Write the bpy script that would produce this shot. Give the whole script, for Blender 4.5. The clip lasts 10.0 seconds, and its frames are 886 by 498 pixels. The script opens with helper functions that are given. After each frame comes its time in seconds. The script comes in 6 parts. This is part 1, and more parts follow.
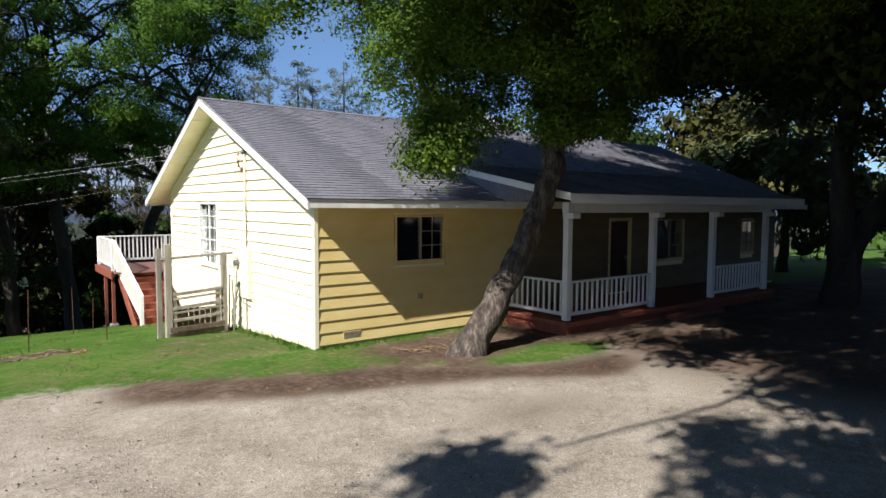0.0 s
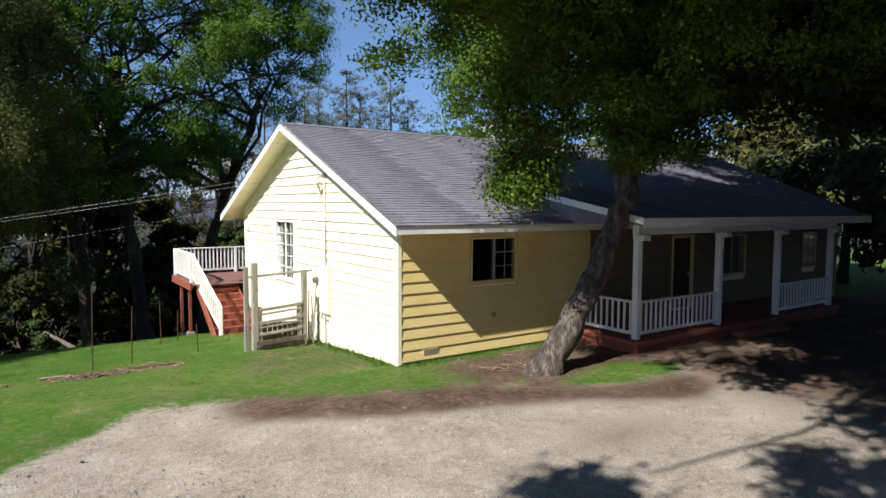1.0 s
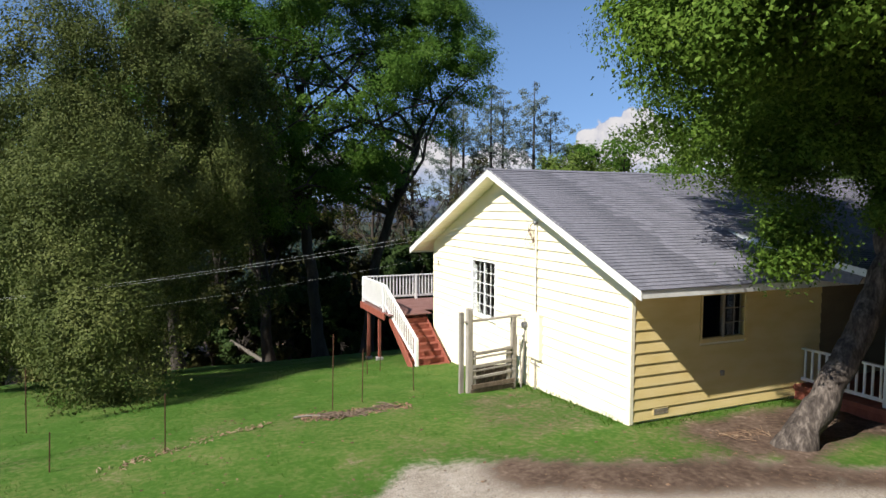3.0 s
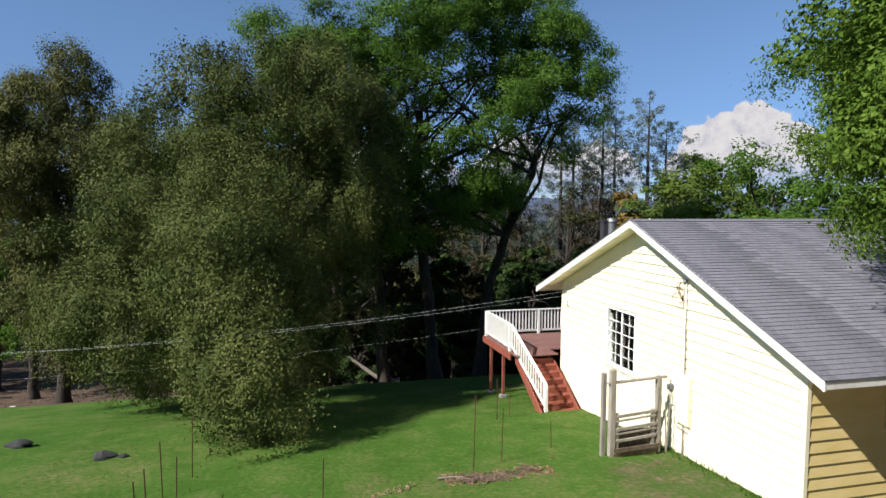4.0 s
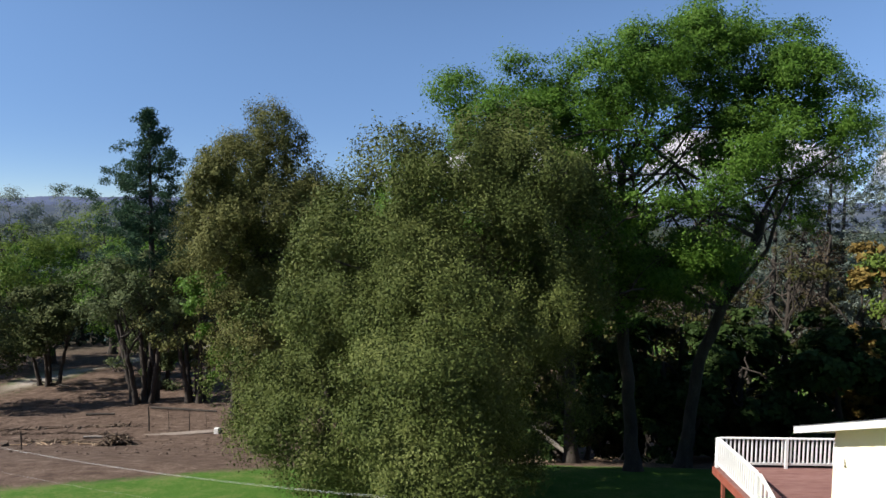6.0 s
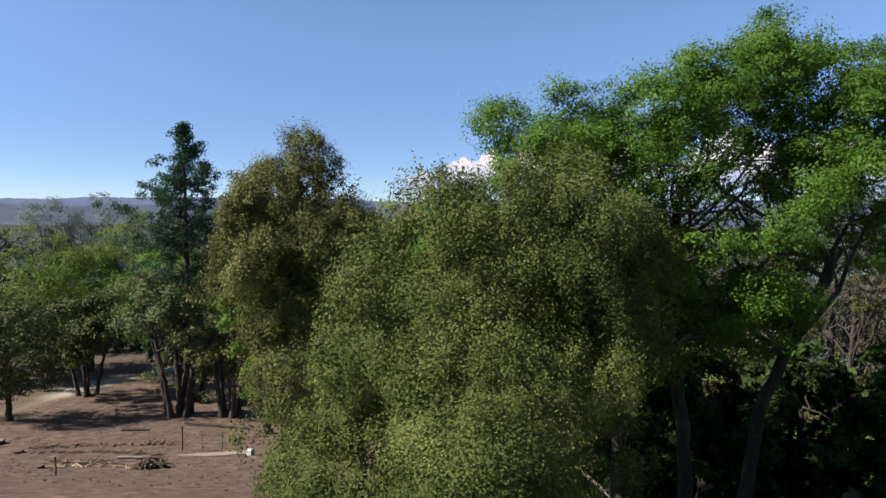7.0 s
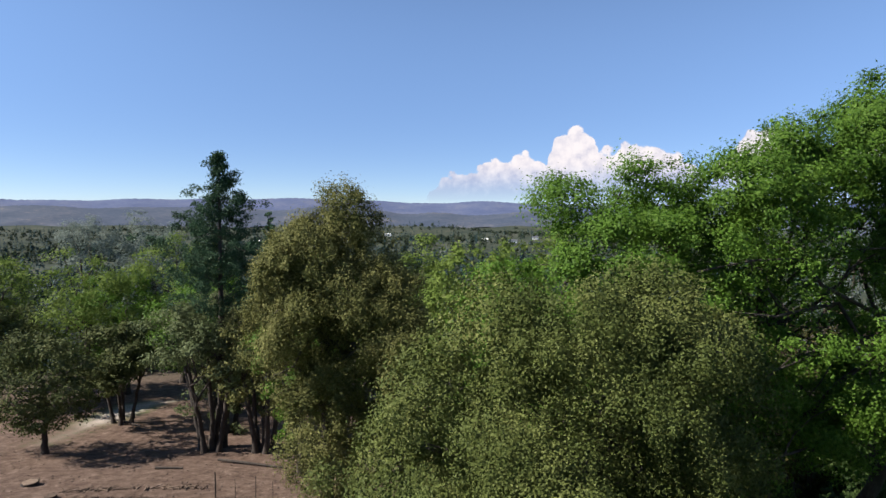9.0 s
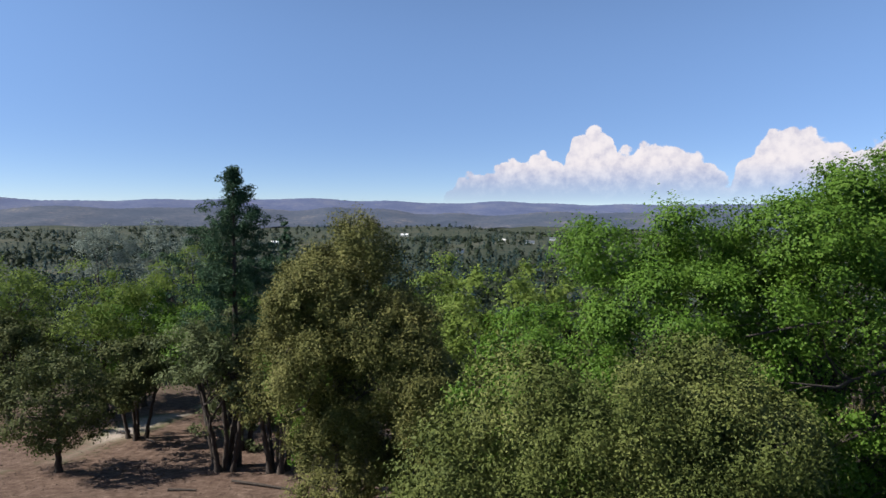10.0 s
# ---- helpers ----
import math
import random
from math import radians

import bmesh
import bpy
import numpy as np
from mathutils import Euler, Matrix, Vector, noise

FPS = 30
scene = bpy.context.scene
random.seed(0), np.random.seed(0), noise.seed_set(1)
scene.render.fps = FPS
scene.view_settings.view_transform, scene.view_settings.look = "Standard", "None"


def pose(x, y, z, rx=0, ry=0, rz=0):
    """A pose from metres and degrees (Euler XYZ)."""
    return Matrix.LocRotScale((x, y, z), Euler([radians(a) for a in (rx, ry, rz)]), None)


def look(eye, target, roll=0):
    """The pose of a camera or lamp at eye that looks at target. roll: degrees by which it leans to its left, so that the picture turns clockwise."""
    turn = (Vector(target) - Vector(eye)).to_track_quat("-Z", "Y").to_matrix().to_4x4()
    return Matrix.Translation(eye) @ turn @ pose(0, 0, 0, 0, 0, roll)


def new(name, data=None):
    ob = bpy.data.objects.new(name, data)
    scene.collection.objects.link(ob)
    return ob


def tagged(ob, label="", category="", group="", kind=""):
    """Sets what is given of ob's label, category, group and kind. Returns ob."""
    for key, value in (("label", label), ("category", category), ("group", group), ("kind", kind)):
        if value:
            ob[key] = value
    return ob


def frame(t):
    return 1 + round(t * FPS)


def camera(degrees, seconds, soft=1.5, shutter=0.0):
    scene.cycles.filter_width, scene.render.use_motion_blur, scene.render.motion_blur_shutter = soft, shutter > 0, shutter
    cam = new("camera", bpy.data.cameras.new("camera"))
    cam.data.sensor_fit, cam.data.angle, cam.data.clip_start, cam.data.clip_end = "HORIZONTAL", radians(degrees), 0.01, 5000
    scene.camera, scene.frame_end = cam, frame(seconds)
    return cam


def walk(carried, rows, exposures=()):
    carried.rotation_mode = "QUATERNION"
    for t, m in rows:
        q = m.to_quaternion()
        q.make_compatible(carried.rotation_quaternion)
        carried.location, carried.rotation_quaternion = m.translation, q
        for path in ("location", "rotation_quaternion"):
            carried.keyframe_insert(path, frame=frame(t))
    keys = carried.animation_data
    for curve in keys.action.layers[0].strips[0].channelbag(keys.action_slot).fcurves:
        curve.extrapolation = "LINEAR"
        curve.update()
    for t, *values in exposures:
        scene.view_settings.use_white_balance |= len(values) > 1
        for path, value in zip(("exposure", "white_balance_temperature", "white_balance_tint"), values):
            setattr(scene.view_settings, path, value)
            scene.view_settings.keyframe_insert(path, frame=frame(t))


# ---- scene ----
cam = camera(71.2, 10.0)
METRES, EYE, TILT, LEAN, TURN = 20.0, 2.8, -4.3, 0.0, -37.4
ROWS = [
    (0.0, 0.0, 0.0, 0.0, 0.0, -0.0, 0.0),
    (0.5, -0.0185, -0.0169, 0.0111, 1.38, -0.01, -0.04),
    (1.0, -0.04, -0.0309, 0.0226, 3.42, 0.01, -0.13),
    (1.5, -0.0658, -0.0419, 0.0344, 5.89, 0.04, -0.37),
    (2.0, -0.0943, -0.0496, 0.047, 8.58, 0.05, -0.54),
    (3.5, -0.1817, -0.0609, 0.1069, 18.35, -0.03, -1.14),
    (4.0, -0.2093, -0.0655, 0.1466, 23.23, -0.19, -1.56),
    (4.5, -0.2366, -0.0601, 0.1845, 27.54, -0.23, -1.86),
    (5.0, -0.2701, -0.0401, 0.2281, 31.94, -0.42, -2.21),
    (5.5, -0.3094, -0.01, 0.2733, 35.6, -0.48, -2.43),
    (6.0, -0.3479, 0.02, 0.3184, 38.39, -0.57, -2.64),
    (7.5, -0.4541, 0.0844, 0.4478, 42.14, -0.73, -2.82),
    (8.0, -0.4871, 0.098, 0.491, 42.99, -0.73, -2.88),
    (8.5, -0.5184, 0.1127, 0.5353, 43.6, -0.72, -2.96),
    (9.0, -0.5516, 0.1324, 0.582, 44.18, -0.76, -2.97),
    (9.5, -0.5867, 0.1582, 0.6284, 44.86, -0.79, -3.04),
    (10.0, -0.6264, 0.1923, 0.6751, 45.75, -0.85, -3.05),
]
WORLD = pose(0, 0, 0, 0, -0.45, 0)
walk(cam, [(t, WORLD @ pose(-5.2, -10.85, EYE, TILT, LEAN, TURN) @ pose(METRES * x, METRES * y, METRES * z, 90 + pitch, roll, yaw)) for t, x, y, z, yaw, pitch, roll in ROWS],
     exposures=[(0.0, 0.62, 6500, 10), (2.0, 0.6, 6500, 10), (3.5, 0.55, 6500, 10), (5.0, 0.46, 6500, 10), (6.0, 0.66, 6500, 11), (7.5, 1.03, 6720, 14), (8.0, 1.11, 6720, 14), (9.0, 0.88, 6620, 14), (10.0, 0.74, 6550, 14)])

# ---- light ----
SUN_DIR = Vector((3.2, 1.05, -2.85)).normalized()
world = bpy.data.worlds.new("sky")
scene.world = world
world.use_nodes = True
wn, wl = world.node_tree.nodes, world.node_tree.links
sky = wn.new("ShaderNodeTexSky")
sky.sky_type = "NISHITA"
sky.sun_disc = False
sky.sun_elevation = math.asin(-SUN_DIR.z)
sky.sun_rotation = math.atan2(-SUN_DIR.x, -SUN_DIR.y)
sky.air_density, sky.dust_density, sky.ozone_density = 0.5, 0.0, 3.0
tint = wn.new("ShaderNodeMix")
tint.data_type, tint.blend_type = "RGBA", "MULTIPLY"
tint.inputs["Factor"].default_value = 1.0
tint.inputs["B"].default_value = (0.97, 1.01, 0.97, 1)
wl.new(sky.outputs["Color"], tint.inputs["A"])
haze = wn.new("ShaderNodeMix")
haze.data_type, haze.blend_type = "RGBA", "MULTIPLY"
haze.inputs["B"].default_value = (0.5, 0.51, 0.58, 1)
wco, wsep, wmap = wn.new("ShaderNodeTexCoord"), wn.new("ShaderNodeSeparateXYZ"), wn.new("ShaderNodeMapRange")
wmap.interpolation_type = "SMOOTHSTEP"
for key, val in (("From Min", 0.0), ("From Max", 0.32), ("To Min", 1.0), ("To Max", 0.0)):
    wmap.inputs[key].default_value = val
wl.new(wco.outputs["Generated"], wsep.inputs[0])
wl.new(wsep.outputs["Z"], wmap.inputs["Value"])
wl.new(wmap.outputs["Result"], haze.inputs["Factor"])
wl.new(tint.outputs["Result"], haze.inputs["A"])
wl.new(haze.outputs["Result"], wn["Background"].inputs["Color"])
wn["Background"].inputs["Strength"].default_value = 0.125
sun = new("sun", bpy.data.lights.new("sun", "SUN"))
sun.data.energy, sun.data.angle, sun.data.color = 5.5, radians(0.55), (1.0, 0.96, 0.9)
sun.matrix_world = look((-60, -19, 62), Vector((-60, -19, 62)) + SUN_DIR)


# ---- materials ----
def material(name, stops, scale=3.0, fine=40.0, rough=0.8, bump=0.3, metal=0.0, stretch=(1, 1, 1), island=0.0, spec=0.3, single=1.0):
    """A surface with a coarse and a fine noise over a colour ramp, and a fine relief."""
    m = bpy.data.materials.new(name)
    m.use_nodes = True
    n, l = m.node_tree.nodes, m.node_tree.links
    b = n["Principled BSDF"]
    b.inputs["Roughness"].default_value, b.inputs["Metallic"].default_value = rough, metal
    b.inputs["Specular IOR Level"].default_value = spec
    co = n.new("ShaderNodeTexCoord")
    mp = n.new("ShaderNodeMapping")
    mp.inputs["Scale"].default_value = stretch
    l.new(co.outputs["Object"], mp.inputs["Vector"])
    a, f = n.new("ShaderNodeTexNoise"), n.new("ShaderNodeTexNoise")
    for tex, sc, det in ((a, scale, 4), (f, fine, 3)):
        tex.inputs["Scale"].default_value, tex.inputs["Detail"].default_value = sc, det
        l.new(mp.outputs["Vector"], tex.inputs["Vector"])
    mix = n.new("ShaderNodeMix")
    mix.inputs[0].default_value = 0.4
    l.new(a.outputs["Fac"], mix.inputs[2])
    l.new(f.outputs["Fac"], mix.inputs[3])
    fac = mix.outputs[0]
    if island:
        geo, oi = n.new("ShaderNodeNewGeometry"), n.new("ShaderNodeObjectInfo")
        add = n.new("ShaderNodeMath")
        add.operation = "MULTIPLY_ADD"
        l.new(geo.outputs["Random Per Island"], add.inputs[0])
        add.inputs[1].default_value = single
        l.new(oi.outputs["Random"], add.inputs[2])
        mad = n.new("ShaderNodeMath")
        mad.operation = "MULTIPLY_ADD"
        mad.inputs[1].default_value = island
        l.new(add.outputs[0], mad.inputs[0])
        sub = n.new("ShaderNodeMath")
        sub.operation = "SUBTRACT"
        sub.inputs[1].default_value = island
        l.new(fac, sub.inputs[0])
        l.new(sub.outputs[0], mad.inputs[2])
        fac = mad.outputs[0]
    ramp = n.new("ShaderNodeValToRGB")
    els = ramp.color_ramp.elements
    while len(els) < len(stops):
        els.new(0.5)
    for e, (p, c) in zip(els, stops):
        e.position, e.color = p, (*c, 1)
    l.new(fac, ramp.inputs["Fac"])
    l.new(ramp.outputs["Color"], b.inputs["Base Color"])
    if bump:
        bp = n.new("ShaderNodeBump")
        bp.inputs["Strength"].default_value, bp.inputs["Distance"].default_value = bump, 0.02
        l.new(f.outputs["Fac"], bp.inputs["Height"])
        l.new(bp.outputs["Normal"], b.inputs["Normal"])
    return m


def leaf_material(name, dark, light, tip, scale=0.7, glow=0.35, single=0.38, spec=0.06):
    """Leaves: colour by noise over the crown and by the single leaf; some light passes through."""
    m = bpy.data.materials.new(name)
    m.use_nodes = True
    n, l = m.node_tree.nodes, m.node_tree.links
    out, b = n["Material Output"], n["Principled BSDF"]
    b.inputs["Roughness"].default_value = 0.6
    b.inputs["Specular IOR Level"].default_value = spec
    co, tex, geo = n.new("ShaderNodeTexCoord"), n.new("ShaderNodeTexNoise"), n.new("ShaderNodeNewGeometry")
    tex.inputs["Scale"].default_value, tex.inputs["Detail"].default_value = scale, 3
    l.new(co.outputs["Object"], tex.inputs["Vector"])
    mix = n.new("ShaderNodeMix")
    mix.inputs[0].default_value = single
    l.new(tex.outputs["Fac"], mix.inputs[2])
    l.new(geo.outputs["Random Per Island"], mix.inputs[3])
    ramp = n.new("ShaderNodeValToRGB")
    els = ramp.color_ramp.elements
    els.new(0.5)
    for e, (p, c) in zip(els, ((0.2, dark), (0.52, light), (0.85, tip))):
        e.position, e.color = p, (*c, 1)
    l.new(mix.outputs[0], ramp.inputs["Fac"])
    l.new(ramp.outputs["Color"], b.inputs["Base Color"])
    tr = n.new("ShaderNodeBsdfTranslucent")
    l.new(ramp.outputs["Color"], tr.inputs["Color"])
    sh = n.new("ShaderNodeMixShader")
    sh.inputs[0].default_value = glow
    l.new(b.outputs[0], sh.inputs[1])
    l.new(tr.outputs[0], sh.inputs[2])
    l.new(sh.outputs[0], out.inputs["Surface"])
    return m


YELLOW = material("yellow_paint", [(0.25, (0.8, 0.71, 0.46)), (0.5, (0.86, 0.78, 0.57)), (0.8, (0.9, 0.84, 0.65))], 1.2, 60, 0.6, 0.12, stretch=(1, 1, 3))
# Same paint as YELLOW, deepened: the front wall's shade is in the colour.
SHADED_YELLOW = material("shaded_yellow_paint", [(0.25, (0.6, 0.445, 0.155)), (0.5, (0.69, 0.54, 0.24)), (0.8, (0.76, 0.62, 0.33))], 1.2, 60, 0.6, 0.12, stretch=(1, 1, 3))
# Darkened wall paint: stands in for the shade under the porch roof.
PORCH_SHADE = material("porch_shade_paint", [(0.25, (0.12, 0.088, 0.048)), (0.5, (0.165, 0.122, 0.067)), (0.8, (0.22, 0.165, 0.095))], 1.2, 60, 0.65, 0.12, stretch=(1, 1, 3))
CREAM = material("cream_paint", [(0.3, (0.8, 0.73, 0.52)), (0.7, (0.87, 0.81, 0.62))], 2, 50, 0.55, 0.1)
WHITE = material("white_paint", [(0.2, (0.62, 0.61, 0.58)), (0.45, (0.78, 0.78, 0.76)), (0.8, (0.84, 0.84, 0.82))], 3, 45, 0.5, 0.12)
TRIM = material("fascia_paint", [(0.25, (0.6, 0.59, 0.54)), (0.6, (0.78, 0.77, 0.72))], 4, 60, 0.55, 0.1)
SHINGLE = material("grey_asphalt_shingle", [(0.24, (0.09, 0.09, 0.108)), (0.54, (0.15, 0.149, 0.175)), (0.9, (0.23, 0.227, 0.26))], 14, 150, 0.9, 0.4, island=0.05, single=7.0)
REDWOOD = material("red_stained_wood", [(0.2, (0.13, 0.035, 0.022)), (0.5, (0.24, 0.07, 0.045)), (0.85, (0.34, 0.12, 0.08))], 2.5, 60, 0.7, 0.25, stretch=(1, 4, 1), island=0.1)
DECKWOOD = material("worn_deck_stain", [(0.2, (0.11, 0.05, 0.04)), (0.5, (0.2, 0.1, 0.085)), (0.85, (0.29, 0.17, 0.15))], 2.5, 60, 0.75, 0.25, stretch=(1, 4, 1), island=0.12)
DOORWOOD = material("dark_door_stain", [(0.2, (0.03, 0.014, 0.01)), (0.5, (0.055, 0.026, 0.018)), (0.85, (0.09, 0.045, 0.03))], 2.5, 60, 0.6, 0.2, stretch=(4, 4, 1))
GREYWOOD = material("weathered_wood", [(0.2, (0.12, 0.104, 0.084)), (0.5, (0.27, 0.24, 0.2)), (0.85, (0.44, 0.4, 0.34))], 3, 60, 0.85, 0.4, stretch=(4, 4, 0.6), island=0.15)
DARKBOARD = material("dark_old_board", [(0.2, (0.035, 0.023, 0.016)), (0.5, (0.085, 0.06, 0.042)), (0.85, (0.19, 0.145, 0.105))], 3, 60, 0.85, 0.4, stretch=(4, 4, 0.6), island=0.2)
BARK = material("oak_bark", [(0.32, (0.016, 0.012, 0.01)), (0.5, (0.07, 0.056, 0.046)), (0.72, (0.21, 0.175, 0.145))], 9, 26, 0.95, 1.0, stretch=(1, 1, 0.35))
BARK_DARK = material("dark_bark", [(0.25, (0.02, 0.016, 0.013)), (0.55, (0.052, 0.043, 0.035)), (0.85, (0.12, 0.104, 0.082))], 3, 20, 0.95, 0.9, stretch=(1, 1, 0.35))
METAL = material("galvanised_steel", [(0.3, (0.17, 0.175, 0.185)), (0.7, (0.28, 0.285, 0.3))], 4, 40, 0.55, 0.05, metal=0.8)
DARKSTEEL = material("dark_steel", [(0.3, (0.05, 0.05, 0.055)), (0.7, (0.1, 0.1, 0.11))], 4, 40, 0.5, 0.05, metal=0.5)
RUST = material("rusty_steel", [(0.3, (0.07, 0.035, 0.02)), (0.7, (0.16, 0.08, 0.05))], 6, 50, 0.85, 0.2, metal=0.2)
WIRE = material("wire_cover", [(0.3, (0.38, 0.38, 0.37)), (0.7, (0.55, 0.55, 0.53))], 5, 50, 0.5, 0)
DUSTY = material("dusty_concrete", [(0.3, (0.16, 0.125, 0.1)), (0.7, (0.27, 0.225, 0.185))], 1.5, 30, 0.95, 0.3)
CONCRETE = material("concrete", [(0.3, (0.2, 0.19, 0.175)), (0.7, (0.32, 0.3, 0.28))], 3, 60, 0.9, 0.3)
DARKIN = material("dark_room", [(0.3, (0.03, 0.03, 0.03)), (0.7, (0.05, 0.048, 0.045))], 1, 20, 0.9, 0)
ROCK = material("grey_rock", [(0.25, (0.02, 0.021, 0.022)), (0.6, (0.05, 0.05, 0.05)), (0.85, (0.11, 0.11, 0.105))], 3, 20, 0.9, 0.8)
WOODCHIP = material("dry_branches", [(0.2, (0.12, 0.07, 0.045)), (0.5, (0.27, 0.18, 0.11)), (0.85, (0.46, 0.36, 0.25))], 5, 40, 0.9, 0.4, island=0.3)

GLASS = bpy.data.materials.new("window_glass")
GLASS.use_nodes = True
gb = GLASS.node_tree.nodes["Principled BSDF"]
gb.inputs["Base Color"].default_value = (0.9, 0.95, 0.95, 1)
gb.inputs["Roughness"].default_value = 0.03
gb.inputs["Transmission Weight"].default_value = 1.0
gb.inputs["IOR"].default_value = 1.45

LIVE_OAK = leaf_material("live_oak_leaf", (0.026, 0.04, 0.011), (0.078, 0.098, 0.025), (0.175, 0.186, 0.06), 0.5, 0.1, 0.18, 0.08)
GREEN_OAK = leaf_material("green_oak_leaf", (0.036, 0.08, 0.01), (0.08, 0.165, 0.018), (0.155, 0.25, 0.045), 0.5, 0.4, 0.38, 0.16)
GREY_OAK = leaf_material("dusty_oak_leaf", (0.042, 0.05, 0.015), (0.11, 0.115, 0.036), (0.215, 0.205, 0.075), 0.45, 0.15, 0.38, 0.06)
PINE_LEAF = leaf_material("pine_needle", (0.018, 0.045, 0.023), (0.042, 0.084, 0.044), (0.085, 0.132, 0.07), 0.5, 0.15)
GREY_PINE = leaf_material("grey_pine_needle", (0.1, 0.13, 0.11), (0.165, 0.2, 0.165), (0.24, 0.28, 0.225), 0.3, 0.3)
OLIVE = leaf_material("olive_leaf", (0.028, 0.032, 0.011), (0.064, 0.064, 0.021), (0.13, 0.12, 0.042), 0.4, 0.25)
DRY = leaf_material("dry_brown_leaf", (0.03, 0.022, 0.014), (0.06, 0.045, 0.028), (0.11, 0.085, 0.055), 0.4, 0.2)
LIME_OAK = leaf_material("spring_oak_leaf", (0.068, 0.113, 0.02), (0.132, 0.19, 0.038), (0.21, 0.262, 0.072), 0.3, 0.4)
AUTUMN = leaf_material("ochre_leaf", (0.1, 0.06, 0.02), (0.2, 0.14, 0.04), (0.3, 0.24, 0.08), 0.6, 0.3)
SAGE_OAK = leaf_material("sage_oak_leaf", (0.048, 0.066, 0.028), (0.095, 0.12, 0.05), (0.165, 0.19, 0.09), 0.3, 0.25)
SLOPE_OAK = leaf_material("slope_oak_leaf", (0.034, 0.048, 0.015), (0.07, 0.086, 0.03), (0.13, 0.14, 0.055), 0.3, 0.2)
# Oak leaf darkened: the shade in crowns and woods sits in its colour.
SHADED_OAK = leaf_material("shaded_oak_leaf", (0.014, 0.027, 0.008), (0.03, 0.053, 0.014), (0.06, 0.09, 0.026), 0.5, 0.15)
FRONT_OAK = leaf_material("front_oak_leaf", (0.034, 0.068, 0.009), (0.078, 0.14, 0.018), (0.165, 0.24, 0.042), 0.5, 0.26)
GRASS = leaf_material("grass_blade", (0.038, 0.086, 0.01), (0.062, 0.126, 0.016), (0.14, 0.175, 0.048), 0.5, 0.45)


# ---- mesh helpers ----
PLACE = {}


def link_mesh(name, me, mat, parent=None, label=""):
    if mat:
        me.materials.append(mat)
    ob = new(name, me)
    if parent is not None:
        ob.parent = parent
        ob.matrix_parent_inverse = PLACE.get(parent.name, Matrix()).inverted()
    if label:
        ob["label"] = label
    return ob


def part(name, bm, mat, parent=None, label="", smooth=False):
    me = bpy.data.meshes.new(name)
    bm.to_mesh(me)
    bm.free()
    if smooth:
        me.shade_smooth()
    return link_mesh(name, me, mat, parent, label)


def thing(name, x, y, z, label, category, group="", kind=""):
    ob = new(name)
    ob.location = (x, y, z)
    PLACE[ob.name] = Matrix.Translation((x, y, z))
    return tagged(ob, label, category, group, kind)


def raw(name, verts, faces, mat, parent=None, label="", smooth=False):
    """A mesh from numpy arrays: verts (n, 3), faces (m, k)."""
    verts, faces = np.asarray(verts, np.float32), np.asarray(faces, np.int32)
    m, k = faces.shape
    me = bpy.data.meshes.new(name)
    me.vertices.add(len(verts))
    me.vertices.foreach_set("co", verts.ravel())
    me.loops.add(m * k)
    me.loops.foreach_set("vertex_index", faces.ravel())
    me.polygons.add(m)
    me.polygons.foreach_set("loop_start", np.arange(0, m * k, k, dtype=np.int32))
    me.update(calc_edges=True)
    if smooth:
        me.shade_smooth()
    else:
        me.shade_flat()
    return link_mesh(name, me, mat, parent, label)


def hexa(bm, pts):
    """A block from eight corners: four below, four above, both counter-clockwise."""
    v = [bm.verts.new(p) for p in pts]
    for f in ((3, 2, 1, 0), (4, 5, 6, 7), (0, 1, 5, 4), (1, 2, 6, 5), (2, 3, 7, 6), (3, 0, 4, 7)):
        bm.faces.new([v[i] for i in f])
    return bm


def box(x0, y0, z0, x1, y1, z1, bevel=0.0, bm=None):
    b = bmesh.new()
    hexa(b, [(x0, y0, z0), (x1, y0, z0), (x1, y1, z0), (x0, y1, z0), (x0, y0, z1), (x1, y0, z1), (x1, y1, z1), (x0, y1, z1)])
    if bevel:
        bmesh.ops.bevel(b, geom=list(b.edges), offset=bevel, segments=1, affect="EDGES")
    if bm is None:
        return b
    me = bpy.data.meshes.new("t")
    b.to_mesh(me)
    b.free()
    bm.from_mesh(me)
    bpy.data.meshes.remove(me)
    return bm


def beam(p, q, w, h, up=(0, 0, 1), bevel=0.006):
    """A squared timber from p to q, w wide and h high."""
    p, q = Vector(p), Vector(q)
    d = (q - p).normalized()
    s = d.cross(Vector(up)).normalized() * w / 2
    u = s.cross(d).normalized() * h / 2
    b = bmesh.new()
    hexa(b, [p - s - u, p + s - u, q + s - u, q - s - u, p - s + u, p + s + u, q + s + u, q - s + u])
    bmesh.ops.recalc_face_normals(b, faces=b.faces)
    if bevel:
        bmesh.ops.bevel(b, geom=list(b.edges), offset=bevel, segments=1, affect="EDGES")
    return b


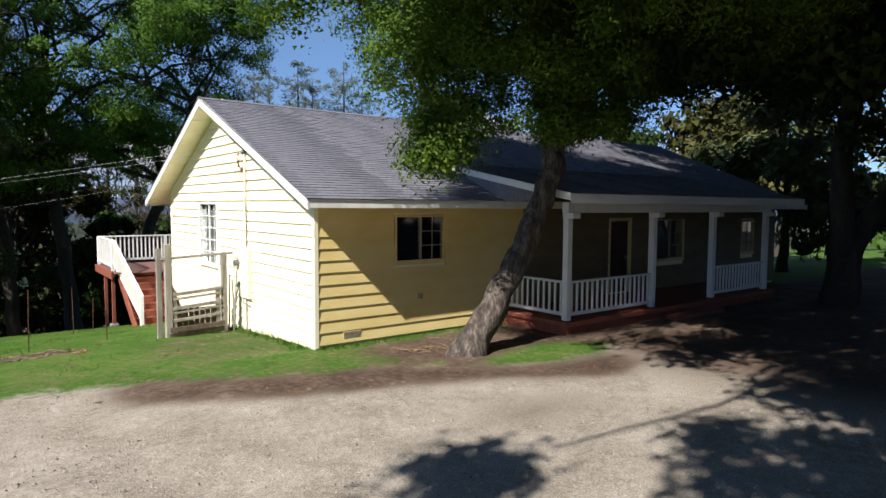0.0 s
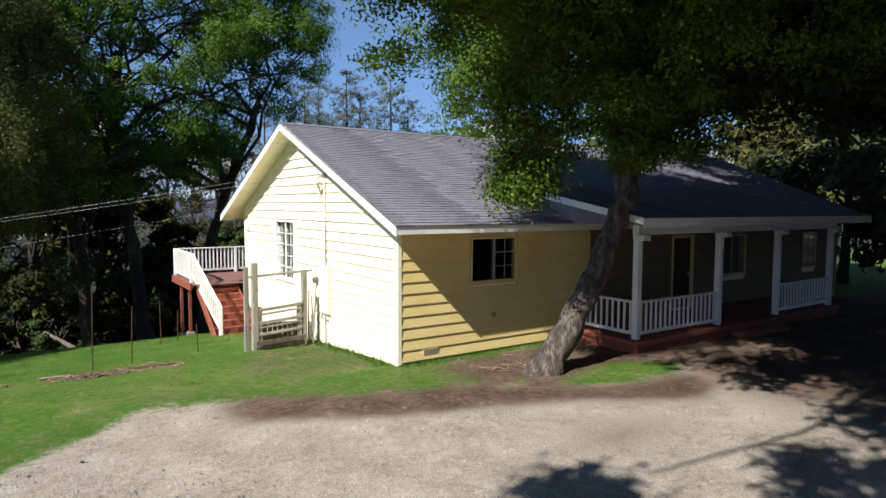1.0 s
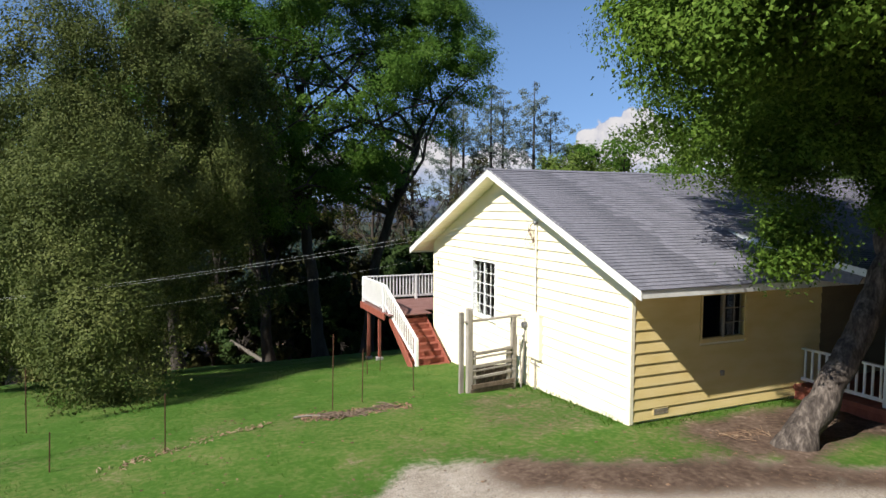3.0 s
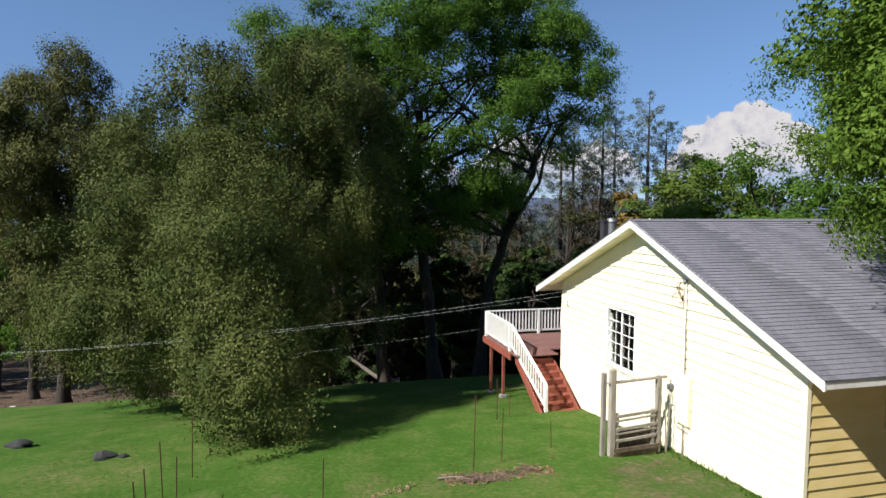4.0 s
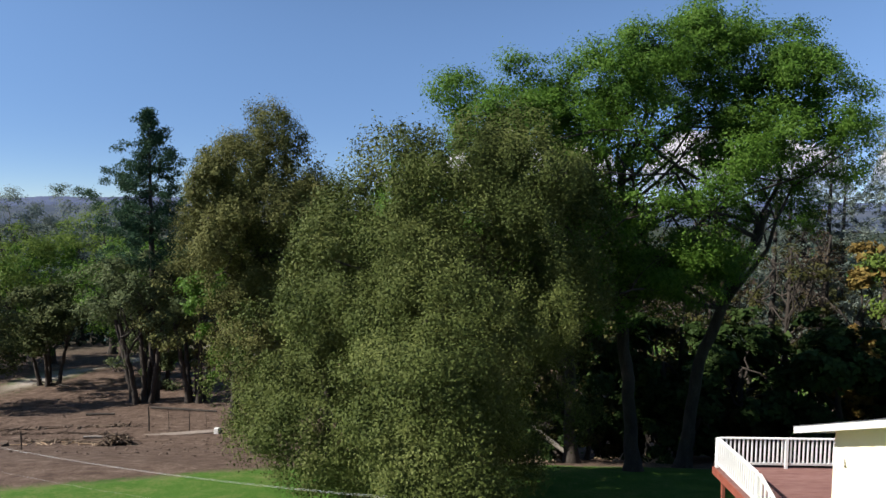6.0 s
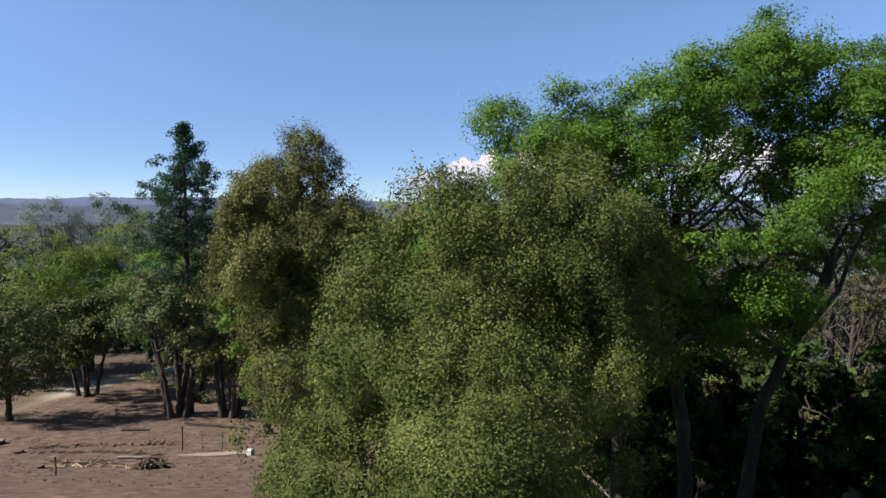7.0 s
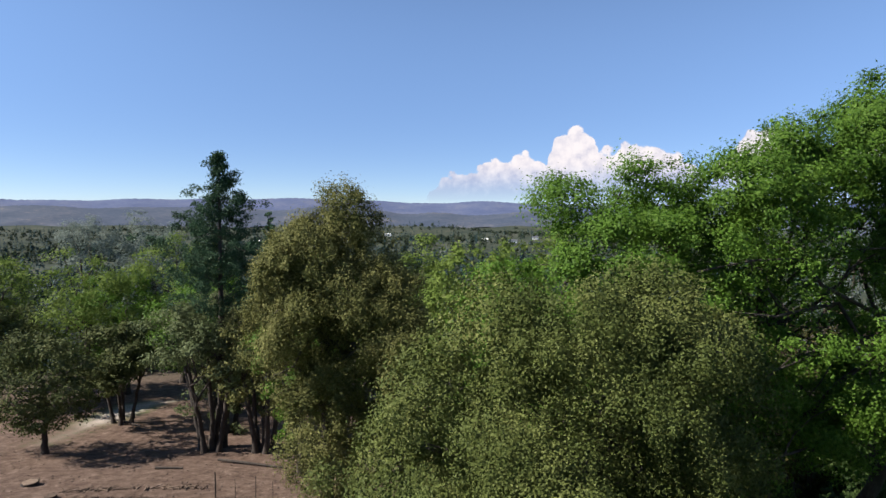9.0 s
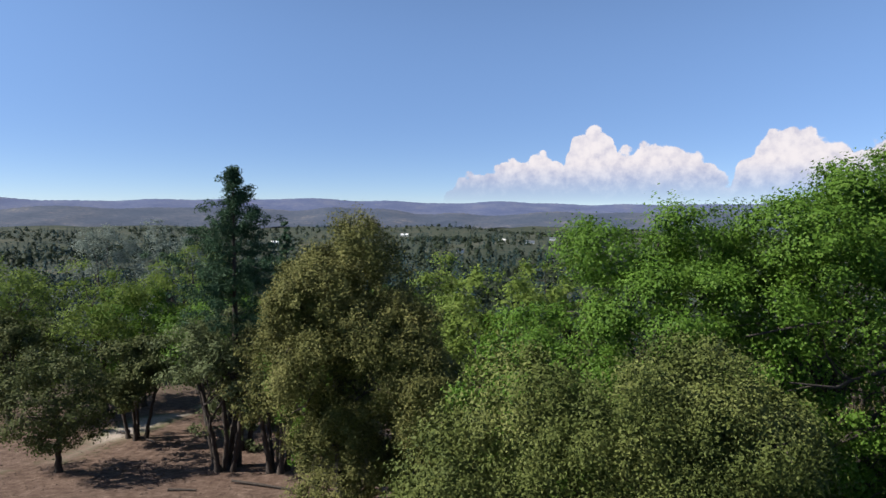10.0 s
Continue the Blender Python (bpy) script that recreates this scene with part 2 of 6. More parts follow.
def tubes(paths, sides=7):
    """Verts and faces of tapered tubes along polylines [(x, y, z, radius), ...]."""
    vs, fs, base = [], [], 0
    ang = np.arange(sides) * 2 * np.pi / sides
    for path in paths:
        p = np.asarray(path, float)
        c, r = p[:, :3], p[:, 3]
        d = np.gradient(c, axis=0)
        d /= np.linalg.norm(d, axis=1)[:, None] + 1e-9
        ref = np.array([1.0, 0, 0]) if abs(d[0, 2]) > 0.7 else np.array([0, 0, 1.0])
        a = np.cross(d, ref)
        a /= np.linalg.norm(a, axis=1)[:, None] + 1e-9
        b = np.cross(d, a)
        ring = c[:, None] + r[:, None, None] * (np.cos(ang)[None, :, None] * a[:, None] + np.sin(ang)[None, :, None] * b[:, None])
        vs.append(ring.reshape(-1, 3))
        k = len(p)
        i, j = np.meshgrid(np.arange(k - 1), np.arange(sides), indexing="ij")
        q = np.stack([i * sides + j, i * sides + (j + 1) % sides, (i + 1) * sides + (j + 1) % sides, (i + 1) * sides + j], -1).reshape(-1, 4)
        fs.append(q + base)
        base += k * sides
    return np.concatenate(vs), np.concatenate(fs)


# ---- ground ----
YS = np.array([-400.0, -30, -6, 0, 4, 8.8, 11, 24, 29, 41, 48, 63, 74, 110, 250, 800, 1800, 6000])
ZS = np.array([6.0, 1.2, 0.05, 0.0, -0.27, -0.8, -1.12, -3.9, -5.7, -10.0, -11.6, -14.2, -15.1, -18, -32, -52, -60, -60])


def ground_z(x, y):
    x, y = np.asarray(x, float), np.asarray(y, float)
    z = np.interp(y, YS, ZS)
    z = (z * 2 + np.interp(y - 2.0, YS, ZS) + np.interp(y + 2.0, YS, ZS)) / 4
    side = np.clip((x - 25) / 60, 0, 1)
    z = z * (1 - 0.5 * side * np.clip((200 - y) / 100, 0, 1))
    near = np.exp(-((x / 90) ** 2 + (y / 90) ** 2))
    z = z + 0.05 * np.sin(x * 0.9 + 1.3 * np.sin(y * 0.5)) * np.sin(y * 0.8) * np.clip((abs(x - 9) - 10) / 6, 0, 1) * near
    far = np.clip((np.hypot(x, y) - 250) / 900, 0, 1)
    z = z + far * (9 * np.sin(x * 0.0062 + 1) * np.cos(y * 0.0051) + 6 * np.sin(x * 0.013 + y * 0.009))
    return z


def gz(x, y):
    return float(ground_z(x, y))


def ground_cover(x, y):
    """How much grass, brown earth and gravel lies at a place."""
    edge = np.interp(x, [-14, -12, -7.5, -6.4, -4.8, -3, -1.7, 0.9, 3, 5, 8, 30], [-30, -9, -3.6, -1.8, -0.1, -0.7, -1.5, -2.3, -3.6, -3.2, -2.6, -2.6])
    drive = np.clip((edge - y) / 0.7 + 0.5, 0, 1)
    band = np.clip(1.5 - 1.3 * abs(y - edge + 0.55) / 0.9, 0, 1) * np.clip((x + 4.2) / 1.0, 0, 1) * np.clip((5.5 - x) / 2, 0, 1)
    band = np.maximum(band, np.clip(1 - np.hypot((x - 2.2) / 2.2, (y + 2.4) / 1.1), 0, 1))
    far_edge = np.interp(x, [-60, -40, -29, -24, -19, -12, -5, 2, 20], [12, 15, 18.5, 21, 23.5, 26, 26.5, 26, 23])
    litter = np.clip((y - far_edge) / 2.5 + 0.5, 0, 1)
    band = np.maximum(band, 0.5 * np.clip(1 - np.hypot((x - 0.6) / 2.6, (y + 5.2) / 1.0), 0, 1))
    worn = 0.33 * np.clip(1 - abs(y - edge - 0.6) / 1.6, 0, 1) + 0.3 * np.clip(1 - abs(y - 3.4) / 1.4, 0, 1) * (x < -2) * (x > -13)
    worn = np.maximum(worn, 0.95 * np.clip((x + 0.3) / 1.5, 0, 1) * np.clip((y - edge + 0.2) / 0.5, 0, 1) * np.clip((-0.1 - y) / 0.5, 0, 1))
    worn = np.maximum(worn, 0.85 * np.clip((x - 2.5) / 3, 0, 1) * np.clip((-1.5 - y) / 1.5, 0, 1) * np.clip((y + 14) / 4, 0, 1))
    worn = np.maximum(worn, 0.46 * np.clip((x + 3.6) / 1.5, 0, 1) * np.clip((0.3 - x) / 0.5, 0, 1) * np.clip((y + 0.4) / 1.0, 0, 1) * np.clip((4.2 - y) / 1.0, 0, 1))
    litter = litter * (1 - 0.75 * np.clip((x - 6) / 8, 0, 1) * np.clip((y - 36) / 10, 0, 1))
    tuft = np.maximum(np.clip(1.6 - 1.2 * np.hypot((x - 3.3) / 1.5, (y + 3.0) / 0.6), 0, 1), np.clip(1.2 - 1.4 * np.hypot((x - 1.0) / 0.4, (y + 2.4) / 0.22), 0, 1))
    worn, band, drive = worn * (1 - tuft), band * (1 - tuft), drive * (1 - tuft)
    path = np.interp(y, [40, 52, 61.7, 72.3, 82.3, 96, 125], [-82, -74, -69.4, -69.3, -67.1, -62, -50])
    drive = np.maximum(drive, np.clip(1.6 - abs(x - path) / 2.2, 0, 1) * (y > 35) * (y < 125))
    return np.clip(1 - drive - litter, 0, 1), np.clip(np.maximum(np.maximum(band, litter), worn), 0, 1) * (1 - np.clip(drive * 2 - 1, 0, 1) * (y > 35)), drive


def ground_sheet():
    def axis(lo, hi, fine_lo, fine_hi, step):
        inner = np.arange(fine_lo, fine_hi + 1e-6, step)
        grow = step * 1.5 * (1.11 ** np.arange(120)).cumsum()
        right = fine_hi + grow
        left = fine_lo - grow
        return np.concatenate([left[left > lo][::-1], inner, right[right < hi]])
    xs, ys = axis(-4600, 4600, -24, 20, 0.4), axis(-900, 4600, -12, 40, 0.4)
    gx, gy = np.meshgrid(xs, ys, indexing="xy")
    z = ground_z(gx, gy)
    rng = np.random.default_rng(5)
    z = z + rng.normal(0, 0.012, z.shape) * (np.hypot(gx, gy) < 60)
    v = np.stack([gx, gy, z], -1).reshape(-1, 3)
    ny, nx = gx.shape
    j, i = np.meshgrid(np.arange(ny - 1), np.arange(nx - 1), indexing="ij")
    f = np.stack([j * nx + i, j * nx + i + 1, (j + 1) * nx + i + 1, (j + 1) * nx + i], -1).reshape(-1, 4)
    m = bpy.data.materials.new("ground_cover")
    m.use_nodes = True
    n, l = m.node_tree.nodes, m.node_tree.links
    b = n["Principled BSDF"]
    b.inputs["Roughness"].default_value, b.inputs["Specular IOR Level"].default_value = 0.95, 0.15
    co = n.new("ShaderNodeTexCoord")

    def noise_tex(scale, detail=4, rough=0.6):
        t = n.new("ShaderNodeTexNoise")
        t.inputs["Scale"].default_value, t.inputs["Detail"].default_value, t.inputs["Roughness"].default_value = scale, detail, rough
        l.new(co.outputs["Object"], t.inputs["Vector"])
        return t.outputs["Fac"]

    def ramp(fac, stops):
        r = n.new("ShaderNodeValToRGB")
        els = r.color_ramp.elements
        while len(els) < len(stops):
            els.new(0.5)
        for e, (p, c) in zip(els, stops):
            e.position, e.color = p, (*c, 1)
        l.new(fac, r.inputs["Fac"])
        return r.outputs["Color"]

    def mixed(a, c, k):
        x = n.new("ShaderNodeMix")
        x.data_type = "RGBA"
        l.new(k, x.inputs["Factor"])
        l.new(a, x.inputs["A"])
        l.new(c, x.inputs["B"])
        return x.outputs["Result"]

    def blur(a, c, w):
        x = n.new("ShaderNodeMix")
        x.inputs[0].default_value = w
        l.new(a, x.inputs[2])
        l.new(c, x.inputs[3])
        return x.outputs[0]

    coarse, mid, fine, grit = noise_tex(0.22), noise_tex(1.1), noise_tex(9, 5), noise_tex(45, 4, 0.75)
    green = ramp(blur(blur(coarse, mid, 0.5), fine, 0.4), [(0.3, (0.036, 0.084, 0.01)), (0.47, (0.052, 0.122, 0.014)), (0.575, (0.11, 0.15, 0.036)), (0.67, (0.22, 0.185, 0.1))])
    brown = ramp(blur(mid, fine, 0.5), [(0.3, (0.034, 0.021, 0.015)), (0.45, (0.08, 0.052, 0.037)), (0.58, (0.14, 0.098, 0.072)), (0.7, (0.27, 0.205, 0.155))])
    gravel = ramp(blur(blur(mid, fine, 0.45), grit, 0.6), [(0.34, (0.1, 0.08, 0.062)), (0.46, (0.27, 0.23, 0.185)), (0.54, (0.385, 0.338, 0.284)), (0.66, (0.59, 0.535, 0.472))])
    woods = ramp(blur(noise_tex(0.012, 5), noise_tex(0.08, 4), 0.5), [(0.36, (0.017, 0.026, 0.018)), (0.5, (0.034, 0.043, 0.025)), (0.62, (0.066, 0.066, 0.042)), (0.74, (0.14, 0.12, 0.08))])

    def mask(name):
        a = n.new("ShaderNodeAttribute")
        a.attribute_name = name
        k = n.new("ShaderNodeMath")
        k.operation = "ADD"
        l.new(a.outputs["Fac"], k.inputs[0])
        s = n.new("ShaderNodeMath")
        s.operation = "MULTIPLY_ADD"
        s.inputs[1].default_value, s.inputs[2].default_value = 1.5, -0.75
        l.new(blur(mid, fine, 0.5), s.inputs[0])
        l.new(s.outputs[0], k.inputs[1])
        r = n.new("ShaderNodeMapRange")
        r.interpolation_type = "SMOOTHSTEP"
        r.inputs["From Min"].default_value, r.inputs["From Max"].default_value = 0.15, 0.85
        l.new(k.outputs[0], r.inputs["Value"])
        return r.outputs["Result"]

    col = mixed(green, gravel, mask("drive"))
    col = mixed(col, brown, mask("earth"))
    far = n.new("ShaderNodeAttribute")
    far.attribute_name = "woods"
    col = mixed(col, woods, far.outputs["Fac"])
    l.new(col, b.inputs["Base Color"])
    bp = n.new("ShaderNodeBump")
    bp.inputs["Strength"].default_value, bp.inputs["Distance"].default_value = 0.8, 0.03
    l.new(blur(fine, grit, 0.5), bp.inputs["Height"])
    l.new(bp.outputs["Normal"], b.inputs["Normal"])
    ob = raw("ground", v, f, m, smooth=True)
    g, e, d = ground_cover(v[:, 0], v[:, 1])
    w = np.clip((np.hypot(v[:, 0], v[:, 1]) - 112) / 50, 0, 1)
    for name, val in (("earth", e), ("drive", d), ("woods", w)):
        ob.data.attributes.new(name, "FLOAT", "POINT").data.foreach_set("value", val.astype(np.float32))
    return tagged(ob, "sloping yard of grass, brown earth and pale gravel drive", "ground", kind="structure")


ground_sheet()

# ---- house ----
HX, HY = 18.7, 10.45                 # outer walls
RISE, EAVE_Y, BACK_Y, RIDGE_Y = 0.4103, -0.89, 11.45, 5.29
EAVE_Z = 2.87
RIDGE_Z = EAVE_Z + RISE * (RIDGE_Y - EAVE_Y)
BACK_RISE = (RIDGE_Z - EAVE_Z) / (BACK_Y - RIDGE_Y)
RAKE_X0, RAKE_X1 = -0.57, 19.2
LAP = 0.235
WALL_TOP = 2.62


def roof_z(y):
    return EAVE_Z + RISE * (y - EAVE_Y) if y <= RIDGE_Y else RIDGE_Z - BACK_RISE * (y - RIDGE_Y)


house = thing("house", 0, 0, 0, "single-storey cream yellow house with lap siding and grey shingle roof", "house")


def wall_with_openings(name, axis, length, height, openings, thick, label):
    """A wall core along x (axis 0, at y 0) or along y (axis 1, at x 0), built round its openings."""
    b = bmesh.new()
    cuts = sorted(openings)
    pieces, at = [], 0.0
    for u0, u1, z0, z1 in cuts:
        pieces += [(at, u0, -1.3, height), (u0, u1, -1.3, z0), (u0, u1, z1, height)]
        at = u1
    pieces.append((at, length, -1.3, height))
    for u0, u1, z0, z1 in pieces:
        if axis == 0:
            box(u0, 0.03, z0, u1, 0.03 + thick, z1, bm=b)
        else:
            box(0.03, u0, z0, 0.03 + thick, u1, z1, bm=b)
    bmesh.ops.remove_doubles(b, verts=b.verts, dist=0.0005)
    return part(name, b, CREAM, house, label)


FRONT_OPEN = [(1.82, 3.12, 1.55, 2.56), (8.9, 9.85, 0.32, 2.36), (11.1, 12.6, 1.15, 2.4), (16.2, 17.1, 1.15, 2.3)]
GABLE_OPEN = [(5.75, 7.26, 1.1, 2.8)]
front = wall_with_openings("wall", 0, HX, WALL_TOP, FRONT_OPEN, 0.14, "front wall of yellow lap siding")
gable = wall_with_openings("wall", 1, HY, WALL_TOP, GABLE_OPEN, 0.14, "gable wall of pale yellow lap siding")
zt = lambda y: roof_z(y) - 0.1
tri_top = [(0.17, WALL_TOP), (RIDGE_Y, zt(RIDGE_Y)), (HY - 0.14, WALL_TOP)]
for x0 in (0.03, HX - 0.17):
    b = bmesh.new()
    lo = [b.verts.new((x0, y, z)) for y, z in tri_top]
    hi = [b.verts.new((x0 + 0.14, y, z)) for y, z in tri_top]
    b.faces.new(lo[::-1]), b.faces.new(hi)
    for i in range(3):
        b.faces.new([lo[i], lo[(i + 1) % 3], hi[(i + 1) % 3], hi[i]])
    bmesh.ops.recalc_face_normals(b, faces=b.faces)
    part("gable_wall", b, CREAM, house)
b = box(0.17, HY - 0.14, -1.3, HX, HY, WALL_TOP)
box(HX - 0.14, 0.17, -1.3, HX, HY - 0.14, WALL_TOP, bm=b)
part("rear_wall", b, CREAM, house)
part("floor_slab", box(0.17, 0.17, 0.1, HX - 0.14, HY - 0.14, 0.25), DARKIN, house)
part("ceiling_board", box(0.17, 0.17, 2.55, HX - 0.14, HY - 0.14, 2.6), DARKIN, house)
part("inner_wall", box(4.0, 0.17, 0.25, 4.1, HY - 0.14, 2.55), DARKIN, house)
part("inner_wall", box(0.17, 4.4, 0.25, 4.0, 4.5, 2.55), DARKIN, house)


def siding_board(axis, u0, u1, w0, w1, z0, z1, parent, mat):
    """One lap board: thick at its lower edge, thin at its upper one; u0..u1 below, w0..w1 above."""
    h = z1 - z0
    deep = 0.042 if axis else 0.03
    out0, out1 = deep, deep - (deep - 0.002) * h / LAP
    pts = [(u0, -out0, z0), (u1, -out0, z0), (u1, 0.03, z0), (u0, 0.03, z0), (w0, -out1, z1), (w1, -out1, z1), (w1, 0.03, z1), (w0, 0.03, z1)]
    if axis == 1:
        pts = [(q, p, z) for p, q, z in pts]
    b = bmesh.new()
    hexa(b, pts)
    bmesh.ops.recalc_face_normals(b, faces=b.faces)
    return part("siding_board", b, mat, parent)


def clad(axis, parent, length, openings, top, bottom, mat):
    z = bottom
    while z < top(length / 2 if axis else 0) - 0.02:
        z1 = z + LAP
        spans = [(0.0, length)]
        for u0, u1, a, c in openings:
            if a - 0.001 < z1 - 0.04 and c > z + 0.04:
                nxt = []
                for s, e in spans:
                    nxt += [(s, min(e, u0 - 0.03)), (max(s, u1 + 0.03), e)]
                spans = [(s, e) for s, e in nxt if e - s > 0.05]
        for s, e in spans:
            if axis == 0:
                zz = min(z1, WALL_TOP)
                u = s
                while u < e - 0.01:
                    # Past x 5.54 the boards carry the porch shade in their colour.
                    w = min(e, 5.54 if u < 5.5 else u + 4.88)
                    siding_board(0, u, w - 0.002, u, w - 0.002, z, zz, parent, mat if w < 5.6 else PORCH_SHADE)
                    u = w
            else:
                def clip(zq, lo, hi):
                    return max(lo, EAVE_Y + (zq + 0.1 - EAVE_Z) / RISE), min(hi, RIDGE_Y + (RIDGE_Z - 0.1 - zq) / BACK_RISE)
                a0, a1 = clip(z, s, e)
                b0, b1 = clip(z1, s, e)
                if a1 - a0 > 0.1:
                    if b1 - b0 < 0.02:
                        b0 = b1 = (a0 + a1) / 2
                        b1 += 0.01
                    siding_board(1, a0, a1, b0, b1, z, z1, parent, mat)
        z = z1


clad(0, front, HX, FRONT_OPEN, lambda u: WALL_TOP, 0.03, SHADED_YELLOW)
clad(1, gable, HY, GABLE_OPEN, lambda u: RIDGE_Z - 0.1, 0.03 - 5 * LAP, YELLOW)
for x0, y0, x1, y1 in ((-0.032, -0.032, 0.06, 0.0), (-0.032, 0.0, -0.0, 0.09), (-0.032, HY - 0.08, 0.0, HY + 0.02)):
    part("corner_trim", box(x0, y0, -0.02 if y0 < 5 else -1.2, x1, y1, 2.75, 0.004), CREAM, house)


part("frieze_board", box(0.062, -0.013, 2.605, 5.538, 0.04, 3.2), SHADED_YELLOW, house)
part("frieze_board", box(5.542, -0.013, 2.605, HX - 0.06, 0.04, 3.2), PORCH_SHADE, house)
part("soffit", box(0.02, EAVE_Y + 0.03, 2.71, 4.03, -0.015, 2.725), SHADED_YELLOW, house)


def slope_slab(name, y0, z0, y1, z1, x0, x1, t, mat, label=""):
    b = bmesh.new()
    hexa(b, [(x0, y0, z0 - t), (x1, y0, z0 - t), (x1, y1, z1 - t), (x0, y1, z1 - t), (x0, y0, z0), (x1, y0, z0), (x1, y1, z1), (x0, y1, z1)])
    bmesh.ops.recalc_face_normals(b, faces=b.faces)
    return part(name, b, mat, house, label)


roof = slope_slab("roof", EAVE_Y, EAVE_Z - 0.012, RIDGE_Y, RIDGE_Z - 0.012, RAKE_X0 + 0.01, RAKE_X1, 0.03, TRIM, "grey asphalt shingle roof")
roof_back = slope_slab("roof", BACK_Y, EAVE_Z - 0.012, RIDGE_Y, RIDGE_Z - 0.012, RAKE_X0 + 0.01, RAKE_X1, 0.03, GREYWOOD)
slope_slab("soffit", EAVE_Y + 0.03, EAVE_Z - 0.10, RIDGE_Y, RIDGE_Z - 0.112, RAKE_X0 + 0.03, 0.02, 0.015, YELLOW, "yellow painted soffit boards")
slope_slab("soffit", BACK_Y - 0.03, EAVE_Z - 0.10, RIDGE_Y, RIDGE_Z - 0.112, RAKE_X0 + 0.03, 0.02, 0.015, YELLOW)
slope_slab("soffit", EAVE_Y + 0.03, EAVE_Z - 0.10, 0.1, roof_z(0.1) - 0.112, 0.02, RAKE_X1, 0.015, YELLOW)
slope_slab("soffit", BACK_Y - 0.03, EAVE_Z - 0.10, HY - 0.1, roof_z(HY - 0.1) - 0.112, 0.02, RAKE_X1, 0.015, YELLOW)
for y in np.arange(0.0, 11.2, 0.61):
    z = roof_z(y) - 0.135
    part("soffit_batten", box(RAKE_X0 + 0.03, y, z - 0.012, -0.02, y + 0.02, z + 0.004), CREAM, house)
for x in (RAKE_X0, RAKE_X1 - 0.035):
    slope_slab("rake_board", EAVE_Y - 0.01, EAVE_Z + 0.0, RIDGE_Y, RIDGE_Z + 0.0, x, x + 0.035, 0.2, TRIM, "white rake board")
    slope_slab("rake_board", BACK_Y + 0.01, EAVE_Z + 0.0, RIDGE_Y, RIDGE_Z + 0.0, x, x + 0.035, 0.2, TRIM, "white rake board")
part("fascia", box(RAKE_X0 + 0.036, EAVE_Y - 0.005, EAVE_Z - 0.17, RAKE_X1 - 0.036, EAVE_Y + 0.028, EAVE_Z - 0.02, 0.004), TRIM, house, "white fascia board")
part("fascia", box(RAKE_X0 + 0.036, BACK_Y - 0.028, EAVE_Z - 0.17, RAKE_X1 - 0.036, BACK_Y + 0.005, EAVE_Z - 0.02, 0.004), TRIM, house, "white fascia board")


def shingle_courses(parent, y0, z0, y1, z1, x0, x1, step=0.135, seed=1):
    """Courses of shingles up a slope: each course one strip of single tabs of uneven thickness."""
    rng = np.random.default_rng(seed)
    slope = Vector((0, y1 - y0, z1 - z0))
    n = int(slope.length / step)
    up = np.array(slope) / n
    nrm = np.array(Vector((1, 0, 0)).cross(slope).normalized())
    if nrm[2] < 0:
        nrm = -nrm
    for k in range(n):
        edges = [x0]
        while edges[-1] < x1:
            edges.append(edges[-1] + rng.uniform(0.22, 0.4))
        edges[-1] = x1
        e = np.array(edges)
        m = len(e) - 1
        t = rng.uniform(0.012, 0.018, m)
        p0 = np.array([0, y0, z0]) + up * (k - rng.uniform(0, 0.03, m)[:, None])
        p1 = np.array([0, y0, z0]) + np.tile(up * (k + 1.15), (m, 1))
        ex = np.array([1.0, 0, 0])
        a, c = e[:-1, None] * ex, (e[1:, None] - 0.001) * ex
        hi, lo = nrm * t[:, None], nrm * 0.001
        v = np.stack([a + p0 - lo, c + p0 - lo, c + p1 - lo, a + p1 - lo, a + p0 + hi, c + p0 + hi, c + p1 + lo, a + p1 + lo], 1)
        f = np.array([(4, 5, 6, 7), (0, 1, 5, 4), (1, 2, 6, 5), (3, 0, 4, 7)])
        f = (f[None] + 8 * np.arange(m)[:, None, None]).reshape(-1, 4)
        raw("shingle_course", v.reshape(-1, 3), f, SHINGLE, parent)


shingle_courses(roof, EAVE_Y - 0.03, EAVE_Z - 0.01, RIDGE_Y, RIDGE_Z - 0.01, RAKE_X0 - 0.02, RAKE_X1 + 0.02, seed=1)
shingle_courses(roof_back, BACK_Y + 0.03, EAVE_Z - 0.01, RIDGE_Y, RIDGE_Z - 0.01, RAKE_X0 - 0.02, RAKE_X1 + 0.02, seed=2)
x = RAKE_X0 - 0.02
while x < RAKE_X1:
    b = bmesh.new()
    z = RIDGE_Z + 0.006
    hexa(b, [(x, RIDGE_Y - 0.14, z - 0.055), (x + 0.24, RIDGE_Y - 0.14, z - 0.06), (x + 0.24, RIDGE_Y, z - 0.004), (x, RIDGE_Y, z), (x, RIDGE_Y - 0.14, z - 0.04), (x + 0.24, RIDGE_Y - 0.14, z - 0.05), (x + 0.24, RIDGE_Y, z + 0.008), (x, RIDGE_Y, z + 0.018)])
    hexa(b, [(x, RIDGE_Y, z), (x + 0.24, RIDGE_Y, z - 0.004), (x + 0.24, RIDGE_Y + 0.14, z - 0.06), (x, RIDGE_Y + 0.14, z - 0.055), (x, RIDGE_Y, z + 0.018), (x + 0.24, RIDGE_Y, z + 0.008), (x + 0.24, RIDGE_Y + 0.14, z - 0.05), (x, RIDGE_Y + 0.14, z - 0.04)])
    part("ridge_shingle", b, SHINGLE, roof)
    x += 0.2

